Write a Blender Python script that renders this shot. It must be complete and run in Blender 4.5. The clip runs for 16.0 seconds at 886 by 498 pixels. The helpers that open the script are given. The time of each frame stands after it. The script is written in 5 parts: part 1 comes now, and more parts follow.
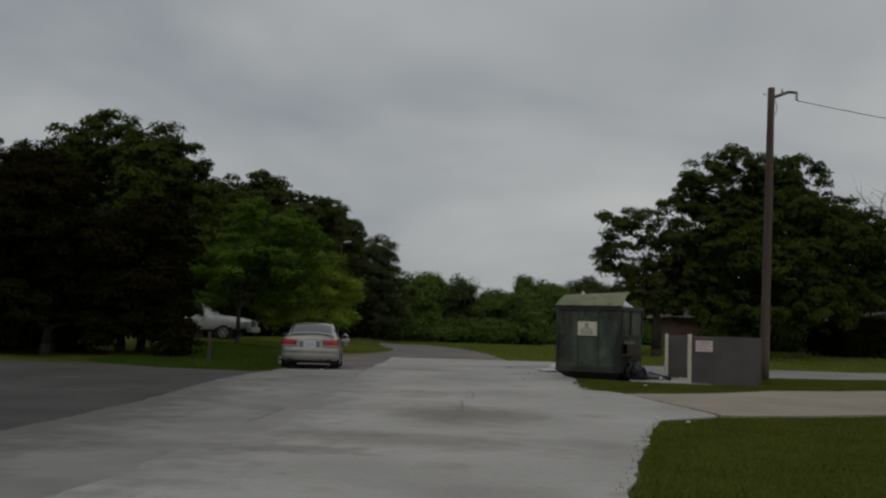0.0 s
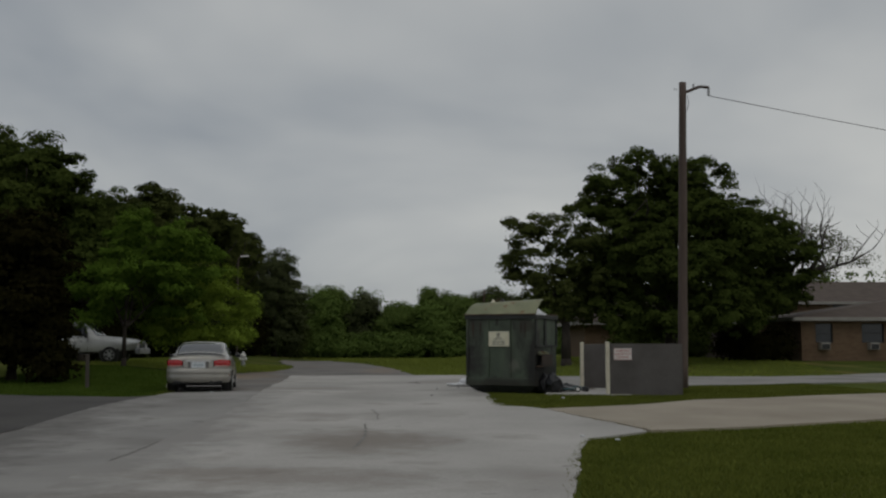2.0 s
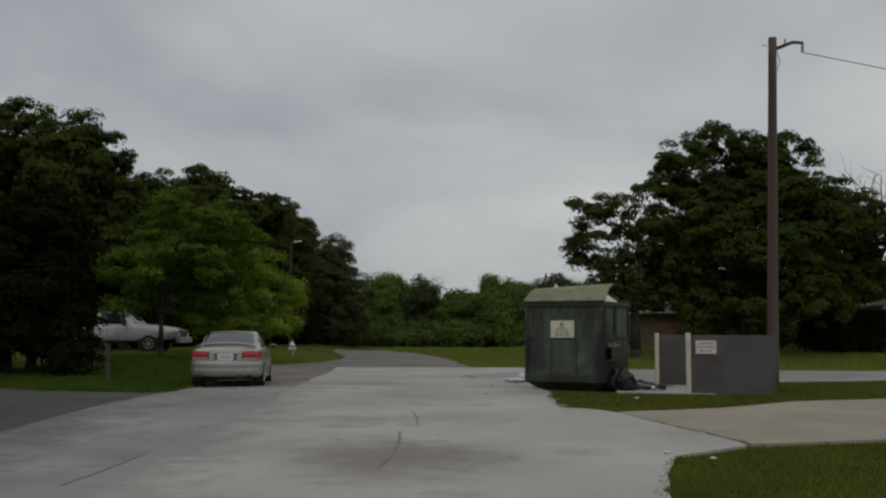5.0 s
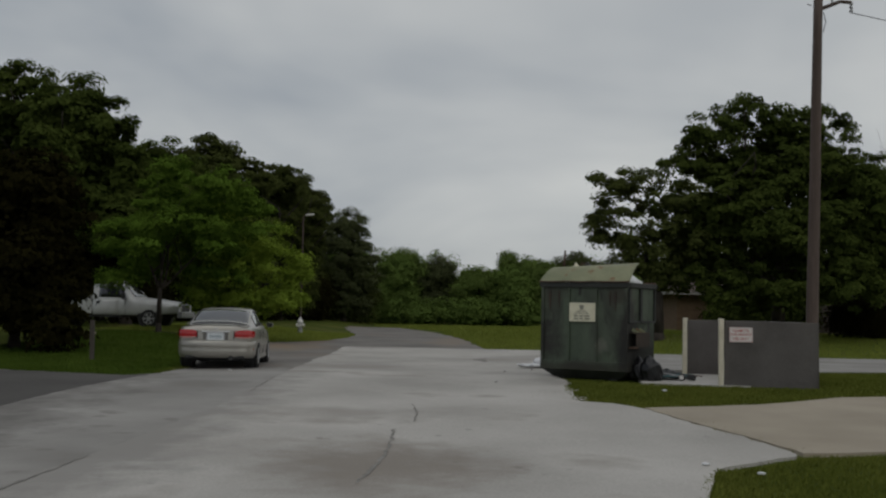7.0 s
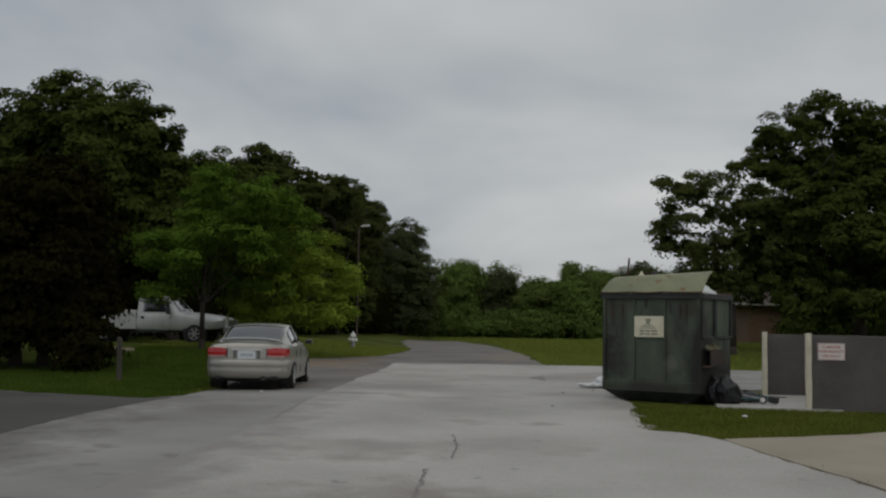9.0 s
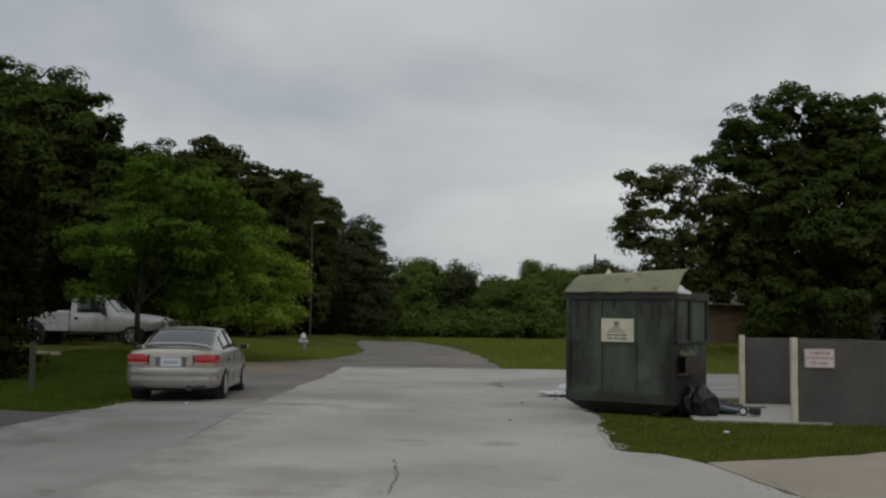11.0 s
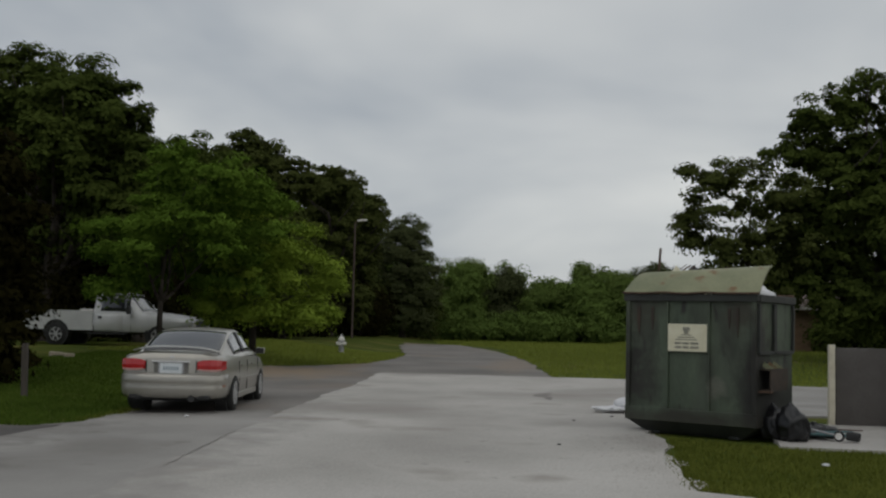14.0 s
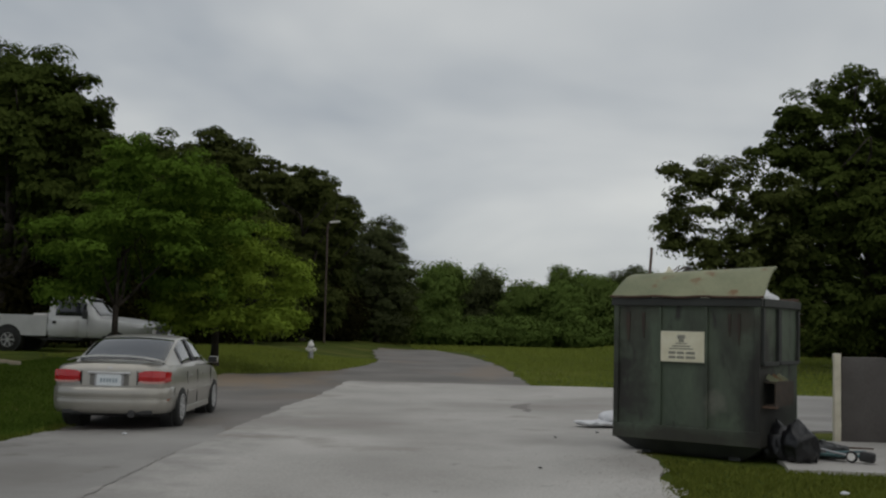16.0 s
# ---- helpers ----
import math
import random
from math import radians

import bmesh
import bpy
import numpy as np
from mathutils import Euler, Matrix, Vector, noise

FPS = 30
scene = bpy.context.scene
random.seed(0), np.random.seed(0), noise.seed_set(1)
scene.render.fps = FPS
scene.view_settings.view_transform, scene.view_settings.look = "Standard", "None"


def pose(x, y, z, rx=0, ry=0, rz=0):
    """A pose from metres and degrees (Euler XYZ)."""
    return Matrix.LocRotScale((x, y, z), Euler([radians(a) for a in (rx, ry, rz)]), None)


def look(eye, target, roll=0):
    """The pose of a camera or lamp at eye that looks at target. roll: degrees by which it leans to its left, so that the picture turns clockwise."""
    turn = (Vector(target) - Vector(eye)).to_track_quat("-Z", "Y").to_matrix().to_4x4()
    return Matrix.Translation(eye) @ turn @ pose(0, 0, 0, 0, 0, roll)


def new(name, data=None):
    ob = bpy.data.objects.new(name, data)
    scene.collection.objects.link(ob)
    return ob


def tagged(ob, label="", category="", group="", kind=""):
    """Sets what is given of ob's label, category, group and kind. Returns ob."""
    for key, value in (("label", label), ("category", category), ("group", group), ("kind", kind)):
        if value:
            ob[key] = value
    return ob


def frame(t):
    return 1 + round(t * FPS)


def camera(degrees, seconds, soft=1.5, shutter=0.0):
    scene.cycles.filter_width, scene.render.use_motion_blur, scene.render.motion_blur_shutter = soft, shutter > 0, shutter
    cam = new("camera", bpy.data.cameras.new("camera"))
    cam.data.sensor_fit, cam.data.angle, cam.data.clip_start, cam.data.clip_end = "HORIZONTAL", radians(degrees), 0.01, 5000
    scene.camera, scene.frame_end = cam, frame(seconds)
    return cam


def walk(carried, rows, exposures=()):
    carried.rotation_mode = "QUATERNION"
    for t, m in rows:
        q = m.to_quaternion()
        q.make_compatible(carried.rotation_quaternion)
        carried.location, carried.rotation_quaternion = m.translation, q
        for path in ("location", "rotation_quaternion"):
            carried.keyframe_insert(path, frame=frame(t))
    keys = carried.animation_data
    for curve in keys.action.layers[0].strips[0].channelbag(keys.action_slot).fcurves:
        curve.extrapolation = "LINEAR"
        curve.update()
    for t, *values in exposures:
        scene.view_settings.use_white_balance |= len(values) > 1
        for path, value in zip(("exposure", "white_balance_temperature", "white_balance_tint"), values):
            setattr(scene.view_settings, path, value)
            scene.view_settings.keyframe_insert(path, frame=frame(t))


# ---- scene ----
cam = camera(44.6, 16.0, soft=2.3)

PATH = [
    (0, (-0.428, -1.502, 1.279), (-0.495, 0.491, 1.43), 1.8),
    (0.5, (-0.548, -0.939, 1.275), (-0.543, 1.053, 1.451), 0.4),
    (1, (-0.477, -0.376, 1.233), (-0.453, 1.614, 1.427), 1.6),
    (1.5, (-0.408, 0.201, 1.296), (-0.367, 2.192, 1.48), 1.5),
    (2, (-0.4, 0.798, 1.282), (-0.288, 2.787, 1.461), 0.1),
    (2.5, (-0.309, 1.358, 1.312), (-0.292, 3.353, 1.447), 2.0),
    (3, (-0.335, 1.953, 1.349), (-0.28, 3.947, 1.494), 1.2),
    (3.5, (-0.258, 2.553, 1.331), (-0.25, 4.544, 1.517), 0.3),
    (6, (0.153, 5.501, 1.408), (0.135, 7.496, 1.549), 0.3),
    (6.5, (0.218, 6.059, 1.457), (0.164, 8.052, 1.611), 0.6),
    (7, (0.214, 6.632, 1.459), (0.173, 8.628, 1.572), 1.2),
    (7.5, (0.259, 7.156, 1.459), (0.107, 9.147, 1.569), 1.6),
    (8, (0.3, 7.727, 1.396), (0.18, 9.719, 1.519), 2.3),
    (8.5, (0.344, 8.334, 1.499), (0.187, 10.32, 1.668), 1.0),
    (9, (0.452, 8.93, 1.527), (0.293, 10.919, 1.66), 0.9),
    (11.5, (0.53, 11.689, 1.625), (0.453, 13.683, 1.755), 0.8),
    (12, (0.499, 12.191, 1.618), (0.401, 14.186, 1.728), 1.3),
    (12.5, (0.575, 12.601, 1.626), (0.44, 14.588, 1.805), 0.5),
    (13, (0.59, 13.021, 1.655), (0.471, 15.012, 1.801), 1.2),
    (13.5, (0.581, 13.516, 1.635), (0.483, 15.509, 1.761), 1.7),
    (14, (0.595, 13.97, 1.633), (0.416, 15.957, 1.767), 1.4),
    (14.5, (0.574, 14.459, 1.647), (0.383, 16.444, 1.8), 1.3),
    (15, (0.54, 14.88, 1.678), (0.388, 16.869, 1.821), 0.9),
    (15.5, (0.592, 15.291, 1.698), (0.397, 17.276, 1.844), 0.6),
    (16, (0.573, 15.692, 1.68), (0.436, 17.682, 1.822), 1.4),
]
EXPOSURES = [(0, -0.06), (2, 0.01), (3.5, 0.18), (7, 0.22), (9, 0.3), (12.5, 0.44), (16, 0.43)]
walk(cam, [(t, look(e, g, r)) for t, e, g, r in PATH], EXPOSURES)

# ---- world and light: an overcast morning ----
world = bpy.data.worlds.new("overcast_sky")
scene.world = world
world.use_nodes = True
wn, wl = world.node_tree.nodes, world.node_tree.links
wn.clear()


def wnode(kind, **inputs):
    n = wn.new(kind)
    for k, v in inputs.items():
        n.inputs[int(k[1:])].default_value = v
    return n


def wmath(op, a, b):
    n = wn.new("ShaderNodeMath")
    n.operation = op
    for i, v in enumerate((a, b)):
        if isinstance(v, (int, float)):
            n.inputs[i].default_value = v
        else:
            wl.new(v, n.inputs[i])
    return n.outputs[0]


w_out = wn.new("ShaderNodeOutputWorld")
sky = wn.new("ShaderNodeTexSky")
sky.sky_type, sky.sun_disc = "NISHITA", False
sky.sun_elevation, sky.sun_rotation = radians(52), radians(150)
bg_sky = wn.new("ShaderNodeBackground")
bg_sky.inputs[1].default_value = 0.06
wl.new(sky.outputs[0], bg_sky.inputs[0])
wco = wn.new("ShaderNodeTexCoord")
wsep = wn.new("ShaderNodeSeparateXYZ")
wl.new(wco.outputs["Generated"], wsep.inputs[0])
deck = wmath("ADD", wmath("MAXIMUM", wsep.outputs[2], 0.0), 0.3)
wcomb = wn.new("ShaderNodeCombineXYZ")
wl.new(wmath("DIVIDE", wsep.outputs[0], deck), wcomb.inputs[0])
wl.new(wmath("DIVIDE", wsep.outputs[1], deck), wcomb.inputs[1])
cloud = wn.new("ShaderNodeTexNoise")
cloud.inputs["Scale"].default_value, cloud.inputs["Detail"].default_value = 1.2, 4.5
cloud.inputs["Roughness"].default_value, cloud.inputs["Distortion"].default_value = 0.45, 0.25
wl.new(wcomb.outputs[0], cloud.inputs["Vector"])
wramp = wn.new("ShaderNodeValToRGB")
wramp.color_ramp.elements[0].position, wramp.color_ramp.elements[0].color = 0.3, (0.25, 0.274, 0.302, 1)
wramp.color_ramp.elements[1].position, wramp.color_ramp.elements[1].color = 0.68, (0.5, 0.507, 0.495, 1)
# the deck thins towards the east
wl.new(wmath("ADD", cloud.outputs["Fac"], wmath("MULTIPLY", wsep.outputs[0], 0.24)), wramp.inputs[0])
bg_cloud = wn.new("ShaderNodeBackground")
bg_cloud.inputs[1].default_value = 1.0
wl.new(wramp.outputs[0], bg_cloud.inputs[0])
wmix = wn.new("ShaderNodeMixShader")
wmix.inputs[0].default_value = 0.93
wl.new(bg_sky.outputs[0], wmix.inputs[1])
wl.new(bg_cloud.outputs[0], wmix.inputs[2])
wl.new(wmix.outputs[0], w_out.inputs[0])

sun = new("sun", bpy.data.lights.new("sun", "SUN"))
sun.data.energy, sun.data.angle, sun.data.color = 0.22, radians(40), (1.0, 0.96, 0.9)
sun.matrix_world = look((0, 0, 0), (0.3, 0.53, -0.78))


# ---- materials ----
def material(name, dark, light, rough=0.8, scale=3.0, fine=60.0, bump=0.2, metal=0.0, low=0.35, high=0.65, depth=0.01,
             spread=0.3, stretch=(1, 1, 1), spots=None, coat=0.0, gloss=0.5, marks=None):
    """Two scales of noise between two colours, fine relief; spots: (scale, from, to, colour) for stains with a shape of
    their own;
    marks: (x, y, z, rx, ry, rz, strength, colour) for single stains and darker patches with ragged rims."""
    m = bpy.data.materials.new(name)
    m.use_nodes = True
    n, l = m.node_tree.nodes, m.node_tree.links
    p = n["Principled BSDF"]
    co = n.new("ShaderNodeTexCoord")
    mp = n.new("ShaderNodeMapping")
    mp.inputs["Scale"].default_value = stretch
    l.new(co.outputs["Object"], mp.inputs[0])
    a, b = n.new("ShaderNodeTexNoise"), n.new("ShaderNodeTexNoise")
    for t, s, d in ((a, scale, 6.0), (b, fine, 3.0)):
        t.inputs["Scale"].default_value, t.inputs["Detail"].default_value = s, d
        l.new(mp.outputs[0], t.inputs["Vector"])
    mix = n.new("ShaderNodeMix")
    mix.inputs["Factor"].default_value = spread
    l.new(a.outputs["Fac"], mix.inputs["A"])
    l.new(b.outputs["Fac"], mix.inputs["B"])
    r = n.new("ShaderNodeValToRGB")
    r.color_ramp.elements[0].position, r.color_ramp.elements[0].color = low, (*dark, 1)
    r.color_ramp.elements[1].position, r.color_ramp.elements[1].color = high, (*light, 1)
    l.new(mix.outputs["Result"], r.inputs[0])
    colour = r.outputs[0]
    for sc, lo, hi, col in spots or ():
        t = n.new("ShaderNodeTexNoise")
        t.inputs["Scale"].default_value, t.inputs["Detail"].default_value = sc, 5.0
        l.new(mp.outputs[0], t.inputs["Vector"])
        g = n.new("ShaderNodeMapRange")
        g.inputs["From Min"].default_value, g.inputs["From Max"].default_value = lo, hi
        l.new(t.outputs["Fac"], g.inputs["Value"])
        x = n.new("ShaderNodeMix")
        x.data_type = "RGBA"
        x.inputs[7].default_value = (*col, 1)
        l.new(g.outputs[0], x.inputs[0])
        l.new(colour, x.inputs[6])
        colour = x.outputs[2]
    for cx, cy, cz, rx, ry, rz, strength, col in marks or ():
        place = n.new("ShaderNodeMapping")
        place.vector_type = "TEXTURE"
        place.inputs["Location"].default_value, place.inputs["Scale"].default_value = (cx, cy, cz), (rx, ry, rz)
        l.new(co.outputs["Object"], place.inputs[0])
        far = n.new("ShaderNodeVectorMath")
        far.operation = "LENGTH"
        l.new(place.outputs[0], far.inputs[0])
        t = n.new("ShaderNodeTexNoise")
        t.inputs["Scale"].default_value, t.inputs["Detail"].default_value, t.inputs["Roughness"].default_value = 1.9 / max(0.12, min(rx, ry)) ** 0.5, 6.0, 0.62
        l.new(co.outputs["Object"], t.inputs["Vector"])
        add = n.new("ShaderNodeMath")
        add.operation, add.inputs[1].default_value = "MULTIPLY_ADD", 2.4
        l.new(t.outputs["Fac"], add.inputs[0])
        l.new(far.outputs["Value"], add.inputs[2])
        g = n.new("ShaderNodeMapRange")
        g.inputs["From Min"].default_value, g.inputs["From Max"].default_value = 2.45, 1.55
        g.inputs["To Max"].default_value = strength
        l.new(add.outputs[0], g.inputs["Value"])
        x = n.new("ShaderNodeMix")
        x.data_type = "RGBA"
        x.inputs[7].default_value = (*col, 1)
        l.new(g.outputs[0], x.inputs[0])
        l.new(colour, x.inputs[6])
        colour = x.outputs[2]
    l.new(colour, p.inputs["Base Color"])
    p.inputs["Roughness"].default_value, p.inputs["Metallic"].default_value = rough, metal
    p.inputs["Coat Weight"].default_value = coat
    p.inputs["Specular IOR Level"].default_value = gloss
    if bump:
        u = n.new("ShaderNodeBump")
        u.inputs["Strength"].default_value, u.inputs["Distance"].default_value = bump, depth
        l.new(mix.outputs["Result"], u.inputs["Height"])
        l.new(u.outputs[0], p.inputs["Normal"])
    return m


def leaf_material(name, dark, light):
    m = bpy.data.materials.new(name)
    m.use_nodes = True
    n, l = m.node_tree.nodes, m.node_tree.links
    n.remove(n["Principled BSDF"])
    g = n.new("ShaderNodeNewGeometry")
    r = n.new("ShaderNodeValToRGB")
    r.color_ramp.elements[0].color, r.color_ramp.elements[1].color = (*dark, 1), (*light, 1)
    co = n.new("ShaderNodeTexCoord")
    t = n.new("ShaderNodeTexNoise")
    t.inputs["Scale"].default_value, t.inputs["Detail"].default_value = 0.8, 3.0
    l.new(co.outputs["Object"], t.inputs["Vector"])
    mix = n.new("ShaderNodeMix")
    mix.inputs["Factor"].default_value = 0.7
    l.new(g.outputs["Random Per Island"], mix.inputs["A"])
    l.new(t.outputs["Fac"], mix.inputs["B"])
    l.new(mix.outputs["Result"], r.inputs[0])
    d, tr, ms = n.new("ShaderNodeBsdfDiffuse"), n.new("ShaderNodeBsdfTranslucent"), n.new("ShaderNodeMixShader")
    ms.inputs[0].default_value = 0.22
    l.new(r.outputs[0], d.inputs[0])
    l.new(r.outputs[0], tr.inputs[0])
    l.new(d.outputs[0], ms.inputs[1])
    l.new(tr.outputs[0], ms.inputs[2])
    l.new(ms.outputs[0], n["Material Output"].inputs[0])
    return m


GRASS = material("grass", (0.042, 0.062, 0.01), (0.105, 0.125, 0.024), 0.95, 0.5, 30, 0.6, depth=0.04, spread=0.45, gloss=0.05,
                 spots=[(0.25, 0.54, 0.72, (0.16, 0.13, 0.045))])
CONCRETE = material("concrete", (0.34, 0.322, 0.298), (0.53, 0.506, 0.475), 0.9, 0.3, 32, 0.3, spread=0.37, gloss=0.3,
                    spots=[(0.2, 0.52, 0.7, (0.3, 0.278, 0.255)), (0.6, 0.6, 0.76, (0.29, 0.262, 0.235)), (2.6, 0.68, 0.76, (0.25, 0.235, 0.215))],
                    marks=[(-4.0, 20, 0, 1.1, 17, 9, 0.85, (0.27, 0.256, 0.24)), (-0.63, 18.6, 0, 1.3, 2.0, 9, 0.55, (0.2, 0.165, 0.132)), (-1.4, 14.1, 0, 1.7, 1.1, 9, 0.45, (0.2, 0.165, 0.135)), (-2.9, 12.5, 0, 1.2, 0.5, 9, 0.6, (0.17, 0.15, 0.13)),
                           (-2.6, 14.6, 0, 1.0, 0.6, 9, 0.5, (0.22, 0.19, 0.16)), (-3.1, 31.5, 0, 0.9, 0.3, 9, 0.6, (0.22, 0.195, 0.17)), (-1.2, 30.4, 0, 0.7, 0.35, 9, 0.4, (0.24, 0.21, 0.18)),
                           (-1.9, 23.0, 0, 1.6, 0.9, 9, 0.4, (0.25, 0.225, 0.2))])
APRON = material("worn_apron", (0.24, 0.229, 0.215), (0.35, 0.335, 0.316), 0.92, 0.5, 60, 0.3, spread=0.3, gloss=0.3,
                 spots=[(0.3, 0.5, 0.72, (0.2, 0.188, 0.174)), (1.3, 0.62, 0.76, (0.17, 0.157, 0.142))],
                 marks=[(-6.9, 16, 0, 1.5, 14, 9, 0.85, (0.135, 0.127, 0.118))])
ASPHALT = material("old_asphalt", (0.15, 0.14, 0.13), (0.24, 0.222, 0.207), 0.92, 0.4, 70, 0.35, spread=0.35, gloss=0.3,
                   spots=[(0.3, 0.55, 0.75, (0.22, 0.18, 0.15))],
                   marks=[(-6.9, 45.8, 0, 2.0, 3.0, 9, 0.9, (0.28, 0.215, 0.155)), (-5.9, 50.8, 0, 0.8, 3.2, 9, 0.6, (0.24, 0.175, 0.12)), (-0.3, 55, 0, 1.0, 6, 9, 0.6, (0.27, 0.215, 0.165))])
BAY_ASPHALT = material("dark_asphalt", (0.06, 0.056, 0.053), (0.105, 0.099, 0.094), 0.92, 0.4, 70, 0.35, spread=0.35, gloss=0.25,
                       spots=[(0.3, 0.58, 0.75, (0.15, 0.135, 0.12))])
TAN = material("tan_concrete", (0.28, 0.238, 0.182), (0.39, 0.337, 0.263), 0.9, 0.5, 60, 0.2, spread=0.3)
BIN = material("green_bin_paint", (0.048, 0.066, 0.044), (0.09, 0.116, 0.077), 0.68, 1.6, 30, 0.15, spread=0.25, stretch=(1, 1, 0.35),
               spots=[(1.3, 0.52, 0.66, (0.028, 0.03, 0.023)), (0.9, 0.6, 0.72, (0.085, 0.105, 0.075)), (5.5, 0.62, 0.72, (0.025, 0.024, 0.02)), (7.5, 0.68, 0.74, (0.075, 0.04, 0.022))],
               marks=[(-1.0, -0.77, 0.9, 0.3, 0.9, 0.7, 0.9, (0.015, 0.014, 0.012)), (-0.75, -0.77, 0.85, 0.3, 0.9, 0.4, 0.75, (0.02, 0.019, 0.015)), (1.03, -0.77, 1.0, 0.17, 0.9, 0.9, 0.85, (0.017, 0.015, 0.012)),
                      (0.1, -0.77, 0.26, 2.0, 0.9, 0.16, 0.8, (0.026, 0.021, 0.015)), (0.75, -0.77, 1.85, 0.28, 0.9, 0.28, 0.7, (0.034, 0.023, 0.017)), (-0.8, -0.77, 1.9, 0.4, 0.9, 0.35, 0.6, (0.03, 0.024, 0.018)),
                      # the last mark paints the shade on the bin's right end
                      (0.42, -0.77, 0.72, 0.14, 0.9, 0.16, 0.7, (0.15, 0.15, 0.12)), (1.05, 0.0, 0.6, 0.5, 1.1, 0.6, 0.85, (0.015, 0.015, 0.013))])
BIN_DARK = material("dark_bin_steel", (0.018, 0.02, 0.018), (0.04, 0.043, 0.038), 0.7, 3, 40, 0.2)
LID = material("faded_lid", (0.19, 0.205, 0.12), (0.31, 0.31, 0.19), 0.7, 2.0, 40, 0.15, spread=0.3,
               spots=[(3.0, 0.58, 0.7, (0.2, 0.12, 0.06))])
RUST = material("rusty_steel", (0.05, 0.03, 0.02), (0.12, 0.07, 0.045), 0.85, 8, 60, 0.3)
STAIN = material("dark_rust_stain", (0.03, 0.024, 0.018), (0.06, 0.04, 0.028), 0.8, 9, 60, 0.2)
PAPER = material("cream_sticker", (0.62, 0.58, 0.42), (0.72, 0.69, 0.53), 0.6, 6, 60, 0.0)
PRINT = material("dark_print", (0.2, 0.2, 0.16), (0.28, 0.27, 0.22), 0.7, 9, 60, 0.0)
BAG = material("black_plastic", (0.007, 0.007, 0.008), (0.014, 0.014, 0.016), 0.36, 8, 40, 0.5, depth=0.02)
WHITE_BAG = material("white_plastic", (0.6, 0.6, 0.62), (0.75, 0.75, 0.76), 0.5, 8, 30, 0.4, depth=0.02)
BLOCK = material("grey_block", (0.08, 0.072, 0.067), (0.132, 0.121, 0.114), 0.95, 1.4, 50, 0.4, spread=0.35,
                 spots=[(1.8, 0.6, 0.75, (0.09, 0.082, 0.078))])
CREAM = material("cream_post_paint", (0.55, 0.5, 0.38), (0.72, 0.67, 0.54), 0.8, 5, 60, 0.2)
SIGN_WHITE = material("sign_white", (0.68, 0.66, 0.63), (0.78, 0.76, 0.73), 0.6, 6, 60, 0.0)
SIGN_RED = material("sign_red", (0.42, 0.07, 0.06), (0.5, 0.1, 0.08), 0.6, 6, 60, 0.0)
POLE = material("weathered_pole", (0.07, 0.05, 0.042), (0.14, 0.105, 0.088), 0.95, 3, 40, 0.5, stretch=(1, 1, 0.06))
BARK = material("bark", (0.024, 0.019, 0.015), (0.058, 0.047, 0.037), 0.95, 5, 30, 0.8, depth=0.03, stretch=(1, 1, 0.3))
STEEL = material("galvanised_steel", (0.3, 0.3, 0.31), (0.42, 0.42, 0.43), 0.5, 6, 60, 0.05, metal=0.6)
SILVER = material("champagne_paint", (0.31, 0.295, 0.263), (0.36, 0.342, 0.303), 0.3, 4, 200, 0.0, metal=0.4, coat=0.5)
TRIM_DARK = material("dark_trim", (0.015, 0.015, 0.015), (0.03, 0.03, 0.03), 0.6, 9, 60, 0.0)
CAR_GLASS = material("tinted_glass", (0.02, 0.022, 0.026), (0.028, 0.03, 0.034), 0.06, 4, 60, 0.0, coat=0.5)
TRUCK_WHITE = material("white_truck_paint", (0.5, 0.505, 0.5), (0.6, 0.605, 0.6), 0.35, 2, 200, 0.0, coat=0.5)
TYRE = material("tyre_rubber", (0.012, 0.012, 0.012), (0.025, 0.025, 0.024), 0.85, 9, 60, 0.2)
ALLOY = material("alloy_rim", (0.4, 0.4, 0.4), (0.5, 0.5, 0.5), 0.45, 9, 60, 0.0, metal=0.3)
RED_LENS = material("red_lens", (0.36, 0.012, 0.014), (0.44, 0.02, 0.02), 0.15, 9, 60, 0.0, coat=0.5)
CLEAR_LENS = material("clear_lens", (0.55, 0.5, 0.48), (0.62, 0.58, 0.56), 0.15, 9, 60, 0.0, coat=0.5)
PINK_LENS = material("pink_lens", (0.5, 0.27, 0.24), (0.58, 0.33, 0.3), 0.15, 9, 60, 0.0, coat=0.5)
# silver darkened to the shadow inside the plate recess
RECESS_SHADE = material("recess_shade_grey", (0.12, 0.115, 0.105), (0.16, 0.155, 0.14), 0.6, 9, 60, 0.0)
PLATE = material("plate_white", (0.6, 0.64, 0.66), (0.7, 0.73, 0.75), 0.4, 30, 90, 0.0)
PLATE_INK = material("plate_ink", (0.26, 0.32, 0.36), (0.32, 0.38, 0.42), 0.5, 30, 90, 0.0)
CHROME = material("chrome", (0.7, 0.7, 0.7), (0.78, 0.78, 0.78), 0.3, 9, 60, 0.0, metal=1.0)
AMBER = material("amber_lens", (0.26, 0.06, 0.018), (0.32, 0.085, 0.024), 0.4, 9, 60, 0.0)
BRICK = material("tan_brick", (0.12, 0.075, 0.045), (0.19, 0.125, 0.075), 0.95, 2, 14, 0.4, spread=0.5, stretch=(1, 1, 2.5))
ROOF = material("brown_shingle", (0.075, 0.057, 0.046), (0.125, 0.095, 0.078), 0.95, 1.5, 16, 0.4, spread=0.5)
SIDING = material("pale_trim", (0.26, 0.245, 0.22), (0.36, 0.34, 0.31), 0.8, 2, 40, 0.1)
